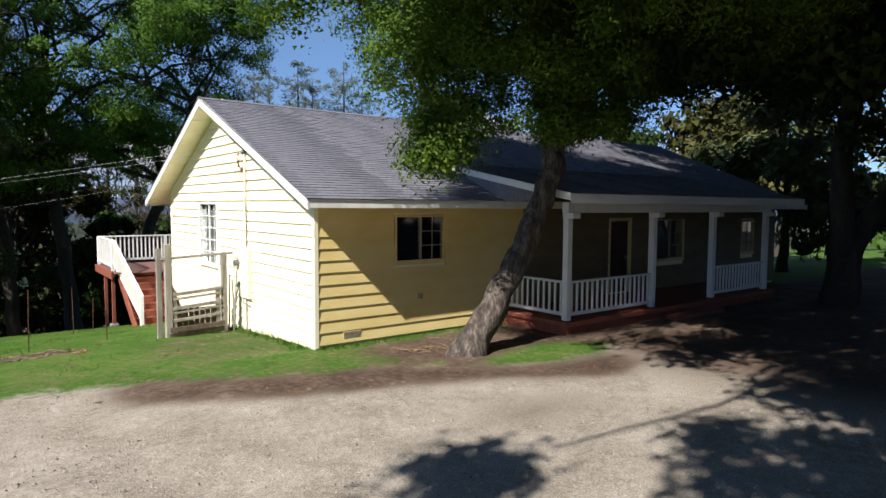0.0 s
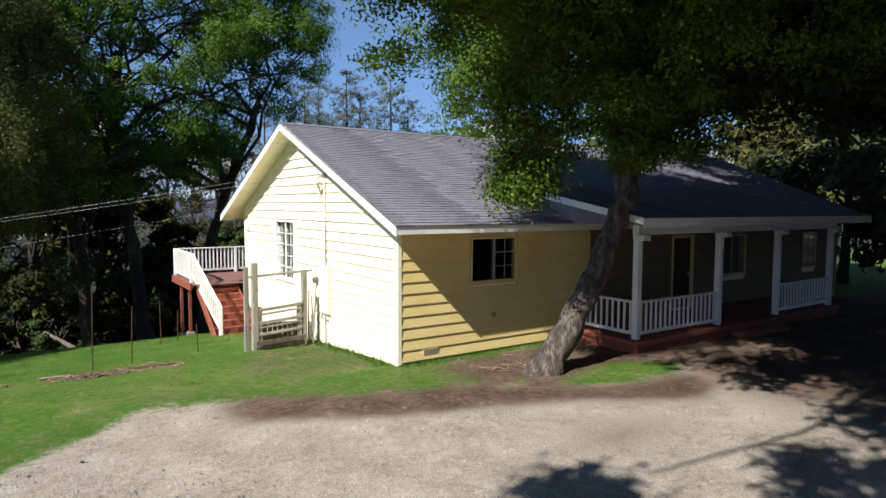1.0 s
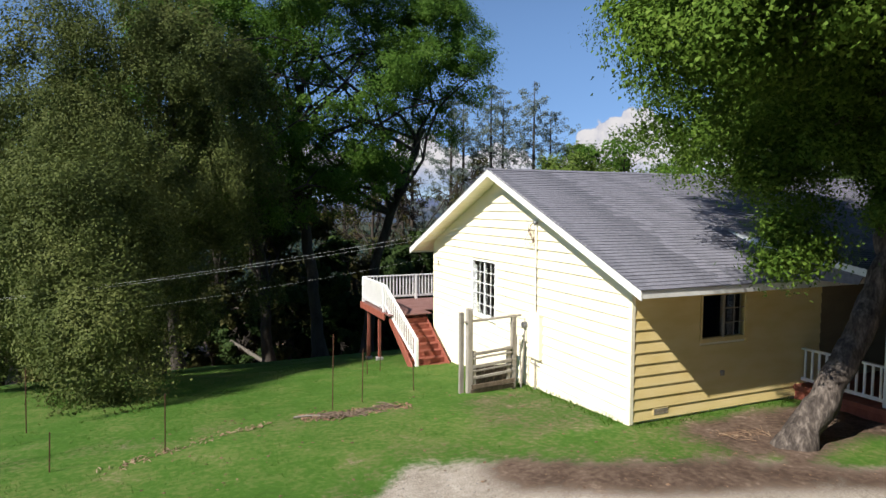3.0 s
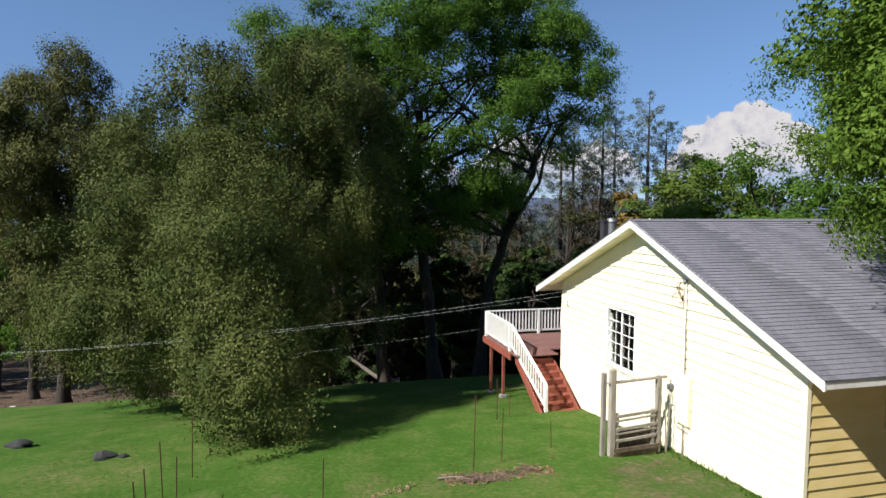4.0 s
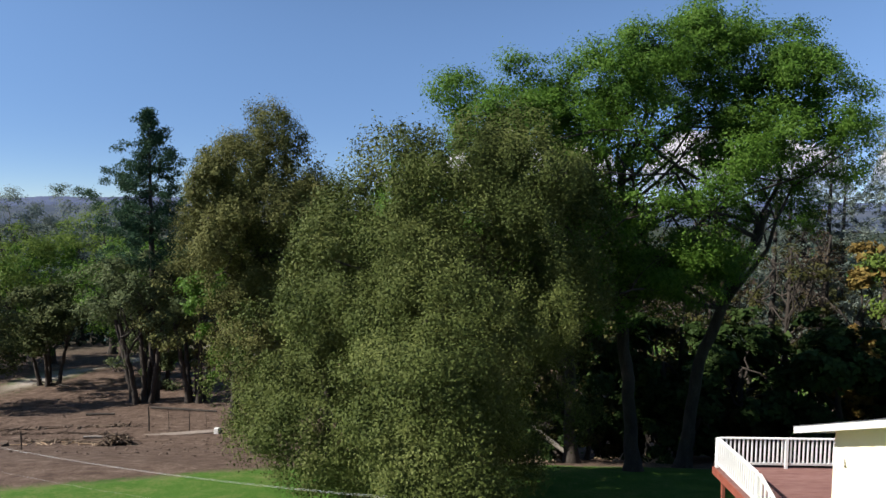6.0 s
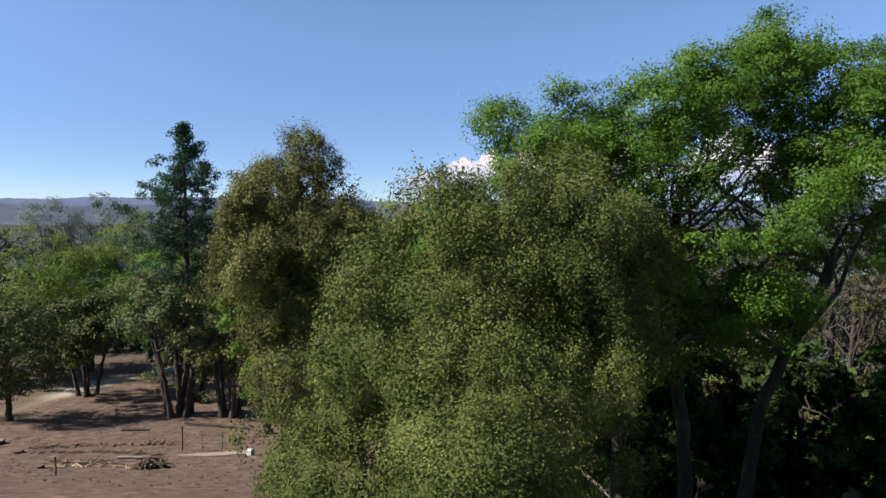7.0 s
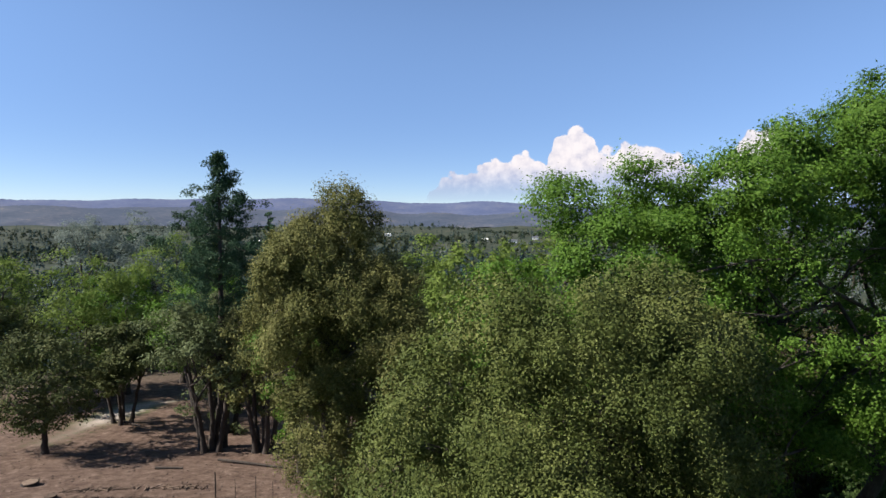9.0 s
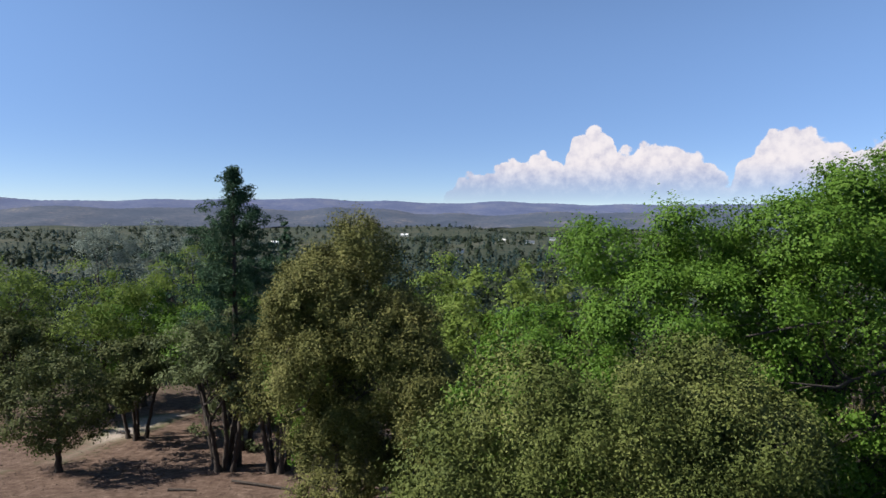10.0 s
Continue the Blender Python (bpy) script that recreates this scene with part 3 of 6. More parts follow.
# porch roof, a flatter slope over the main eave
PX0, PX1, PY, PZ, PTOP_Y = 4.05, 14.3, -2.8, 3.02, 1.35
PTOP_Z = roof_z(PTOP_Y) + 0.02
porch_roof = slope_slab("porch_roof", PY, PZ - 0.012, PTOP_Y, PTOP_Z - 0.012, PX0, PX1, 0.03, TRIM, "flatter shingled porch roof")
shingle_courses(porch_roof, PY - 0.03, PZ - 0.01, PTOP_Y, PTOP_Z - 0.01, PX0 - 0.02, PX1 + 0.02, seed=3)
slope_slab("soffit", PY + 0.03, PZ - 0.14, 0.0, PZ - 0.14 + (PTOP_Z - PZ) * 2.8 / (PTOP_Y - PY), PX0 + 0.05, PX1 - 0.05, 0.015, PORCH_SHADE)
for x in (PX0 - 0.02, PX1 - 0.02):
    slope_slab("rake_board", PY - 0.01, PZ, PTOP_Y, PTOP_Z, x, x + 0.04, 0.15, WHITE, "white porch rake board")
    b = bmesh.new()
    k = (PTOP_Z - PZ) / (PTOP_Y - PY)
    rake_at = PZ + k * (EAVE_Y - PY) - 0.14
    # Shingle-dark panels stand in for the shaded open gap under the rake.
    for name, mat, pts in (("step_flashing", SHINGLE, [(EAVE_Y, EAVE_Z - 0.02), (PTOP_Y, PTOP_Z - 0.04), (EAVE_Y, rake_at)]), ("porch_cheek", SHINGLE, [(EAVE_Y - 0.004, EAVE_Z - 0.02), (EAVE_Y - 0.004, rake_at), (PY + 0.9, PZ + k * 0.9 - 0.14), (PY + 1.0, 2.86)])):
        b = bmesh.new()
        va = [b.verts.new((x + 0.045, y, z)) for y, z in pts]
        vb = [b.verts.new((x + 0.065, y, z)) for y, z in pts]
        b.faces.new(va), b.faces.new(vb[::-1])
        for i in range(len(pts)):
            b.faces.new([va[i], vb[i], vb[(i + 1) % len(pts)], va[(i + 1) % len(pts)]])
        bmesh.ops.recalc_face_normals(b, faces=b.faces)
        part(name, b, mat, house)
part("fascia", box(PX0 + 0.022, PY - 0.005, PZ - 0.2, PX1 - 0.022, PY + 0.03, PZ - 0.02, 0.004), WHITE, house, "white porch fascia board")
part("porch_beam", box(4.85, -2.05, 2.62, 13.95, -1.87, 2.84, 0.008), WHITE, house)
part("porch_floor", box(4.7, -2.2, 0.2, 14.1, 0.0, 0.3, 0.01), REDWOOD, house, "dark red porch floor")
part("porch_skirt", box(4.76, -2.14, -0.1, 14.05, -2.1, 0.2), REDWOOD, house)
part("porch_skirt", box(4.76, -2.1, -0.1, 4.8, 0.0, 0.2), REDWOOD, house)
POSTS = (4.95, 8.05, 10.8, 13.8)
for x in POSTS:
    part("porch_post", box(x - 0.075, -2.03, 0.3 if x > 5 else 0.02, x + 0.075, -1.88, 2.62, 0.01), WHITE, house, "white porch post")
    part("post_bracket", box(x - 0.12, -2.2, 2.5, x + 0.12, -1.9, 2.62, 0.01), WHITE, house)


def railing(parent, p, q, gap, bottom=0.12, top=0.82, w=0.04, mat=WHITE, cap=0.1):
    """A straight railing from p to q (both at floor height): two rails and single balusters."""
    p, q = Vector(p), Vector(q)
    up = Vector((0, 0, 1))
    rail = part("rail", beam(p + up * top, q + up * top, cap, 0.045), mat, parent)
    part("rail", beam(p + up * bottom, q + up * bottom, 0.045, 0.08), mat, parent)
    n = max(2, round((q - p).length / gap))
    for i in range(n):
        c = p + (q - p) * (i + 0.5) / n
        part("baluster", box(c.x - w / 2, c.y - w / 2, c.z + bottom - 0.02, c.x + w / 2, c.y + w / 2, c.z + top - 0.02), mat, parent)
    return rail


railing(house, (5.03, -1.955, 0.3), (7.97, -1.955, 0.3), 0.17)
railing(house, (4.95, -1.88, 0.3), (4.95, -0.03, 0.3), 0.17)
railing(house, (10.88, -1.955, 0.3), (13.72, -1.955, 0.3), 0.17)
part("porch_step", box(8.3, -2.55, -0.02, 10.5, -2.2, 0.12, 0.01), REDWOOD, house)


def window(axis, u0, u1, z0, z1, cols, rows, split=False, label="", proud=0.05, mat=WHITE):
    """A window in a wall along x or y: frame, panes, bars."""
    def blk(a0, a1, d0, d1, c0, c1, bev=0.004):
        return box(a0, d0, c0, a1, d1, c1, bev) if axis == 0 else box(d0, a0, c0, d1, a1, c1, bev)
    w = part("window", blk(u0 - 0.04, u1 + 0.04, -proud, 0.12, z0 - 0.05, z0 - 0.002), SHADED_YELLOW if mat is GREYWOOD else mat, house, label)
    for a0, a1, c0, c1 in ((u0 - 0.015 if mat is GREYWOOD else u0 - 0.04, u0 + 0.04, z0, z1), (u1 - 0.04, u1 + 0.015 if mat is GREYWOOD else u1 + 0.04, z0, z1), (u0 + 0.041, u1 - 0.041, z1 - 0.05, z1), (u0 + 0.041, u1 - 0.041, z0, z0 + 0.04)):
        part("frame", blk(a0, a1, -proud + 0.006, 0.1, c0, c1), SHADED_YELLOW if mat is GREYWOOD else mat, w)
    mid = (u0 + u1) / 2
    halves = [(u0 + 0.04, mid - 0.025), (mid + 0.025, u1 - 0.04)] if split else [(u0 + 0.04, u1 - 0.04)]
    if split:
        part("mullion", blk(mid - 0.025, mid + 0.025, -proud + 0.01, 0.08, z0 + 0.041, z1 - 0.051), mat, w)
    for k, (a, c) in enumerate(halves):
        pane = part("pane", blk(a, c, 0.03, 0.036, z0 + 0.04, z1 - 0.05, 0), GLASS, w)
        pane.visible_shadow = False
        if split and k == 0:
            continue
        for i in range(1, cols):
            u = a + (c - a) * i / cols
            part("muntin", blk(u - 0.009, u + 0.009, 0.008, 0.026, z0 + 0.042, z1 - 0.052, 0), mat, w)
        for i in range(1, rows):
            z = z0 + 0.04 + (z1 - z0 - 0.09) * i / rows
            part("muntin", blk(a + 0.001, c - 0.001, 0.004, 0.022, z - 0.009, z + 0.009, 0), mat, w)
    return w


window(0, 1.82, 3.12, 1.55, 2.56, 2, 3, True, "cream sliding window with dark glass", 0.03, GREYWOOD)
window(0, 11.1, 12.6, 1.15, 2.4, 2, 3, True, "porch window with dark glass", 0.03, GREYWOOD)
window(0, 16.2, 17.1, 1.15, 2.3, 2, 3, False, "narrow window with dark glass", 0.03, GREYWOOD)
gable_window = window(1, 5.75, 7.26, 1.1, 2.8, 4, 5, False, "white gable window with a grid of panes", 0.06)
part("mullion", box(-0.02, 6.483, 1.142, 0.027, 6.527, 2.748, 0.004), WHITE, gable_window)
door = part("door", box(8.94, 0.05, 0.32, 9.81, 0.1, 2.32, 0.005), DOORWOOD, house, "dark brown front door")
part("door_handle", box(9.68, 0.0, 1.25, 9.74, 0.045, 1.37, 0.01), METAL, door)
for c0, c1 in ((0.5, 1.15), (1.3, 2.15)):
    part("panel", box(9.08, 0.04, c0, 9.67, 0.049, c1, 0.004), DOORWOOD, door)
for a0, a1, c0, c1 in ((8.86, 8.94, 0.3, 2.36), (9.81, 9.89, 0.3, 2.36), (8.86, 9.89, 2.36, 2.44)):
    part("door_trim", box(a0, -0.03, c0, a1, 0.12, c1, 0.004), SHADED_YELLOW, house)
vent = part("foundation_vent", box(0.58, -0.024, 0.1, 0.98, -0.014, 0.25, 0.003), SHADED_YELLOW, house, "pale louvred foundation vent")
for i in range(5):
    part("louvre", box(0.6, -0.03, 0.115 + i * 0.026, 0.96, -0.0245, 0.128 + i * 0.026), GREYWOOD, vent)
part("outlet_box", box(2.4, -0.06, 0.75, 2.5, -0.016, 0.86, 0.006), GREYWOOD, house)
CHX, CHY, CHZ = 1.55, 9.96, 5.2
b = bmesh.new()
bmesh.ops.create_cone(b, cap_ends=True, segments=18, radius1=0.15, radius2=0.15, depth=1.8, matrix=Matrix.Translation((CHX, CHY, CHZ - 0.9)))
bmesh.ops.create_cone(b, cap_ends=True, segments=18, radius1=0.165, radius2=0.165, depth=0.03, matrix=Matrix.Translation((CHX, CHY, CHZ - 0.6)))
chimney = part("chimney_pipe", b, METAL, house, "galvanised steel flue pipe")
b = bmesh.new()
bmesh.ops.create_cone(b, cap_ends=True, segments=18, radius1=0.2, radius2=0.17, depth=0.1, matrix=Matrix.Translation((CHX, CHY, CHZ + 0.08)))
part("rain_cap", b, METAL, chimney)
b = bmesh.new()
bmesh.ops.create_cone(b, cap_ends=True, segments=18, radius1=0.3, radius2=0.16, depth=0.08, matrix=Matrix.Translation((CHX, CHY, roof_z(CHY) + 0.09)))
part("flashing", b, METAL, chimney)
part("vent_pipe", box(CHX - 0.34, CHY - 0.02, 3.2, CHX - 0.17, CHY + 0.2, CHZ + 0.02, 0.01), DARKSTEEL, house, "dark steel vent box beside the flue")
part("vent_cap", box(CHX - 0.37, CHY - 0.05, CHZ + 0.03, CHX - 0.15, CHY + 0.23, CHZ + 0.09, 0.01), DARKSTEEL, house)

# ---- electric service on the gable wall ----
meter = thing("electric_meter", -0.02, 3.6, 0.5, "cream electric panel with conduit and meter on siding", "electric meter")
part("panel_box", box(-0.14, 3.25, 0.55, -0.017, 3.75, 1.72, 0.012), CREAM, meter)
part("side_box", box(-0.12, 3.78, 0.9, -0.017, 4.02, 1.6, 0.01), CREAM, meter)
b = bmesh.new()
bmesh.ops.create_cone(b, cap_ends=True, segments=16, radius1=0.085, radius2=0.075, depth=0.12, matrix=Matrix.Translation((-0.17, 3.9, 1.35)) @ Matrix.Rotation(radians(-90), 4, "Y"))
part("meter_dial", b, METAL, meter)
v, f = tubes([[(-0.07, 3.55, 1.72, 0.025), (-0.07, 3.55, 3.0, 0.025), (-0.07, 3.55, 3.95, 0.025)]], 8)
loops = []
for k in range(3):
    ring = [(-0.07 - 0.02 * k, 3.72 + (0.13 + 0.03 * k) * math.cos(q * 0.6) + 0.06 * k, 3.75 - 0.12 * k + (0.22 - 0.03 * k) * math.sin(q * 0.6), 0.006) for q in range(9 + k)]
    loops.append(ring)
loops.append([(-0.06, 3.72, 3.6, 0.006), (-0.09, 3.55, 3.2, 0.006), (-0.06, 3.5, 2.4, 0.006), (-0.05, 3.52, 1.7, 0.006)])
cv, cf = tubes(loops, 5)
raw("cable_loops", cv, cf, RUST, meter, "dark slack service cables", smooth=True)
part_mast = raw("conduit", v, f, TRIM, meter, smooth=True)
v, f = tubes([[(-0.08, 3.5, 0.55, 0.018), (-0.08, 3.5, -0.35, 0.018)], [(-0.08, 3.66, 0.55, 0.014), (-0.08, 3.75, 0.4, 0.014), (-0.08, 3.3, 0.38, 0.014)]], 6)
raw("lower_conduit", v, f, GREYWOOD, meter, smooth=True)
b = bmesh.new()
bmesh.ops.create_uvsphere(b, u_segments=10, v_segments=6, radius=0.06, matrix=Matrix.Translation((-0.09, 3.56, 3.98)))
part("weatherhead", b, METAL, meter)
for dy, r in ((0.0, 0.14), (0.1, 0.1)):
    loop = [(-0.14 - 0.03 * math.sin(a), 3.62 + dy + 0.5 * r * math.sin(a * 1.5), 3.95 - r * 1.6 * (1 - math.cos(a)), 0.009) for a in np.linspace(0, 4.2, 12)]
    v, f = tubes([loop], 5)
    raw("drip_loop", v, f, RUST, meter)
lamp = thing("wall_lamp", -0.04, 9.95, 2.5, "small bracket lamp on the gable siding", "lamp")
part("plate", box(-0.035, 9.9, 2.48, -0.017, 10.0, 2.6, 0.004), TRIM, lamp)
b = bmesh.new()
bmesh.ops.create_cone(b, cap_ends=True, segments=10, radius1=0.06, radius2=0.035, depth=0.14, matrix=Matrix.Translation((-0.11, 9.95, 2.5)))
part("shade", b, TRIM, lamp)
part("bracket", box(-0.11, 9.94, 2.56, -0.03, 9.96, 2.58), TRIM, lamp)

# ---- deck and stairs behind the house ----
DZ = 0.6
deck = thing("deck", -1.6, 13.9, gz(-1.6, 13.9), "red stained wooden deck with white painted railing", "deck")
for i, y in enumerate(np.arange(11.25, 13.95, 0.145)):
    part("floor_plank", box(-1.68, y, DZ - 0.04, 5.5, y + 0.139, DZ, 0.003), DECKWOOD, deck)
for x in np.arange(-1.68, -0.1, 0.145):
    part("floor_plank", box(x, 10.5, DZ - 0.04, x + 0.139, 11.24, DZ, 0.003), DECKWOOD, deck)
part("rim_joist", box(-1.74, 10.9, DZ - 0.24, -1.69, 14.0, DZ - 0.0, 0.004), REDWOOD, deck, "red rim joist")
part("rim_joist", box(-1.69, 13.97, DZ - 0.24, 5.5, 14.02, DZ - 0.0, 0.004), REDWOOD, deck)
part("beam", box(-1.6, 12.3, DZ - 0.28, 5.4, 12.45, DZ - 0.045, 0.005), REDWOOD, deck)
for x, y in ((-1.45, 12.37), (-1.45, 13.8), (1.8, 13.8)):
    g = gz(x, y)
    part("deck_post", box(x - 0.05, y - 0.05, g + 0.12, x + 0.05, y + 0.05, DZ - 0.05, 0.005), REDWOOD, deck)
    part("footing", box(x - 0.12, y - 0.12, g - 0.1, x + 0.12, y + 0.12, g + 0.12, 0.01), CONCRETE, deck)
railing(deck, (-1.62, 13.93, DZ), (-1.62, 11.3, DZ), 0.14, 0.14, 0.98, 0.045)
railing(deck, (-1.55, 13.93, DZ), (5.4, 13.93, DZ), 0.14, 0.14, 0.98, 0.045)
for x, y in ((-1.62, 13.93), (-1.62, 11.25), (0.6, 13.93), (2.8, 13.93)):
    part("rail_post", box(x - 0.05, y - 0.05, DZ - 0.2, x + 0.05, y + 0.05, DZ + 0.97, 0.006), WHITE, deck)
stairs = thing("deck_stairs", -1.0, 8.9, gz(-1.0, 8.9), "red stained wooden stairs with white handrail", "stairs")
N_STEP, S_TOP, S_BOT = 8, 10.95, 8.75
rise = (DZ + 0.82) / N_STEP
run = (S_TOP - S_BOT) / N_STEP
for i in range(N_STEP):
    y1 = S_TOP - i * run
    z1 = DZ - (i + 1) * rise
    part("tread", box(-1.45, y1 - run - 0.03, z1 - 0.04, -0.2, y1, z1, 0.005), REDWOOD, stairs)
    part("riser", box(-1.43, y1 - 0.022, z1 + 0.001, -0.22, y1 - 0.002, z1 + rise - 0.041), REDWOOD, stairs)
for x in (-1.49, -0.2):
    part("stringer", beam((x, S_TOP + 0.1, DZ - 0.16), (x, S_BOT - 0.05, -0.9), 0.05, 0.3), REDWOOD, stairs)
hand0, hand1 = Vector((-1.6, 11.2, DZ + 0.98)), Vector((-1.3, 8.75, 0.06))
part("handrail", beam(hand0, hand1, 0.1, 0.05), WHITE, stairs, "white handrail")
low = Vector((0, 0, -0.72))
part("handrail", beam(hand0 + low, hand1 + low + Vector((0, 0.05, 0)), 0.045, 0.09), WHITE, stairs)
for i in range(14):
    c = hand0 + (hand1 - hand0) * (i + 0.6) / 14.6
    part("baluster", box(c.x - 0.022, c.y - 0.022, c.z - 0.72, c.x + 0.022, c.y + 0.022, c.z - 0.02), WHITE, stairs)
part("newel_post", box(-1.36, 8.7, gz(-1.3, 8.75) - 0.05, -1.26, 8.8, 0.06, 0.006), WHITE, stairs)

# ---- garden gate beside the gable wall ----
gate = thing("garden_gate", -1.1, 3.95, gz(-1.1, 3.95), "weathered grey wooden garden gate with tall posts", "gate")
g0 = gz(-1.1, 3.95)
part("gate_post", box(-1.78, 3.89, g0 - 0.1, -1.64, 4.03, 1.85, 0.01), GREYWOOD, gate)
part("gate_post", box(-1.93, 4.03, g0 - 0.1, -1.82, 4.13, 1.75, 0.01), GREYWOOD, gate)
part("gate_post", box(-0.52, 3.9, g0 - 0.1, -0.4, 4.02, 1.62, 0.01), GREYWOOD, gate)
part("top_bar", beam((-1.85, 3.95, 1.52), (-0.25, 3.95, 1.6), 0.09, 0.05), GREYWOOD, gate)
part("gate_stile", box(-0.66, 3.91, g0 + 0.12, -0.56, 3.98, 0.82, 0.006), GREYWOOD, gate)
part("gate_stile", box(-1.62, 3.91, g0 + 0.06, -1.54, 3.98, 0.78, 0.006), GREYWOOD, gate)
for z, h in ((0.74, 0.075), (0.63, 0.05), (0.42, 0.08), (0.31, 0.045), (0.14, 0.07)):
    part("gate_rail", beam((-1.63, 3.9, z - 0.04), (-0.54, 3.9, z + 0.04), 0.04, h), GREYWOOD, gate)
for i in range(7):
    x = -1.53 + i * 0.125
    part("gate_plank", box(x, 3.94, g0 + 0.03, x + 0.115, 3.965, 0.36, 0.004), DARKBOARD, gate, "dark brown plank")
for i, z in enumerate((g0 + 0.06, g0 + 0.2)):
    part("kick_board", beam((-1.72, 3.84 - 0.05 * i, z), (-0.5, 3.84 - 0.05 * i, z + 0.05), 0.03, 0.11), DARKBOARD, gate, "dark brown kick board")
for x, y, h, tilt in ((-0.28, 3.85, 1.5, 0.1), (-0.22, 3.95, 1.25, -0.05), (-0.3, 4.1, 1.35, 0.02)):
    stick = thing("leaning_stake", x, y, gz(x, y), "thin grey wooden stake leaning by the wall", "stake", "stakes by the gate")
    v, f = tubes([[(x, y, gz(x, y) - 0.05, 0.02), (x + tilt * 0.5, y, 0.5, 0.018), (x + tilt, y, gz(x, y) + h, 0.014)]], 6)
    raw("stake", v, f, GREYWOOD, stick)

# ---- wire fence posts on the lawn ----
for x, y, h in ((-3.1, 8.3, 1.25), (-5.15, 4.05, 1.75), (-4.35, 4.4, 1.3), (-2.8, 5.0, 0.7), (-8.64, 2.55, 1.1), (-11.35, 3.15, 1.2), (-10.46, 2.4, 0.7), (-11.8, 2.85, 1.1), (-11.9, 2.5, 1.0), (-11.4, 5.5, 1.4), (-11.8, 4.3, 1.2), (-2.6, 8.6, 0.9)):
    post = thing("fence_post", x, y, gz(x, y), "thin rusty steel fence post in the lawn", "fence post", "lawn fence posts")
    b = bmesh.new()
    z = gz(x, y)
    lean = 0.04 * math.sin(x * 7)
    for w, d in ((0.011, 0.004), (0.004, 0.011)):
        hexa(b, [(x - w, y - d, z - 0.1), (x + w, y - d, z - 0.1), (x + w, y + d, z - 0.1), (x - w, y + d, z - 0.1), (x - w + lean, y - d, z + h), (x + w + lean, y - d, z + h), (x + w + lean, y + d, z + h), (x - w + lean, y + d, z + h)])
    part("steel_post", b, RUST, post)

# ---- overhead service wires ----
pole = thing("utility_pole", -48, 22.6, gz(-48, 22.6), "wooden utility pole with wires", "pole")
v, f = tubes([[(-48, 22.6, gz(-48, 22.6) - 0.5, 0.16), (-48, 22.6, 0, 0.14), (-48, 22.6, 3.2, 0.11)]], 10)
raw("pole_shaft", v, f, BARK, pole, smooth=True)
for i, (dz, sag) in enumerate(((0.0, 2.0), (0.22, 2.15), (-0.75, 2.2))):
    wire = thing("service_wire", -0.4, 3.9, 4.1 + dz, "thin pale overhead wire to the gable", "wire", "service wires")
    a, c = Vector((-0.14, 3.75, 4.05 + dz * 0.6)), Vector((-48, 22.6, 2.1 + dz))
    pts = []
    for s in np.linspace(0, 1, 60):
        p = a + (c - a) * s
        pts.append((p.x, p.y, p.z - 4 * sag * s * (1 - s), 0.0021 if i < 2 else 0.0011))
    v, f = tubes([pts], 5)
    raw("cable", v, f, WIRE, wire, smooth=True)


# ---- trees ----
def leaves(centres, normals, sizes, rng, fold=0.25, wide=0.55, small=False, hang=0.0):
    """Verts and faces of folded pointed leaves at the given centres; small ones are plain pointed blades."""
    n = len(centres)
    t = rng.normal(size=(n, 3)) - np.array([0, 0, 1.6 * hang])
    t -= normals * (t * normals).sum(1)[:, None]
    t /= np.linalg.norm(t, axis=1)[:, None] + 1e-9
    s = np.cross(normals, t)
    L = sizes[:, None]
    if small:
        v = np.stack([centres - t * L * 0.5 - s * L * wide * 0.5, centres - t * L * 0.4 + s * L * wide * 0.5, centres + t * L * 0.5], 1)
        return v.reshape(-1, 3), np.arange(3 * n).reshape(-1, 3)
    lift = normals * L * fold * rng.uniform(-0.4, 1, n)[:, None]
    v = np.stack([centres - t * L * 0.5, centres + s * L * wide * 0.5 + lift, centres + t * L * 0.5, centres - s * L * wide * 0.5 + lift], 1)
    return v.reshape(-1, 3), np.arange(4 * n).reshape(-1, 4)


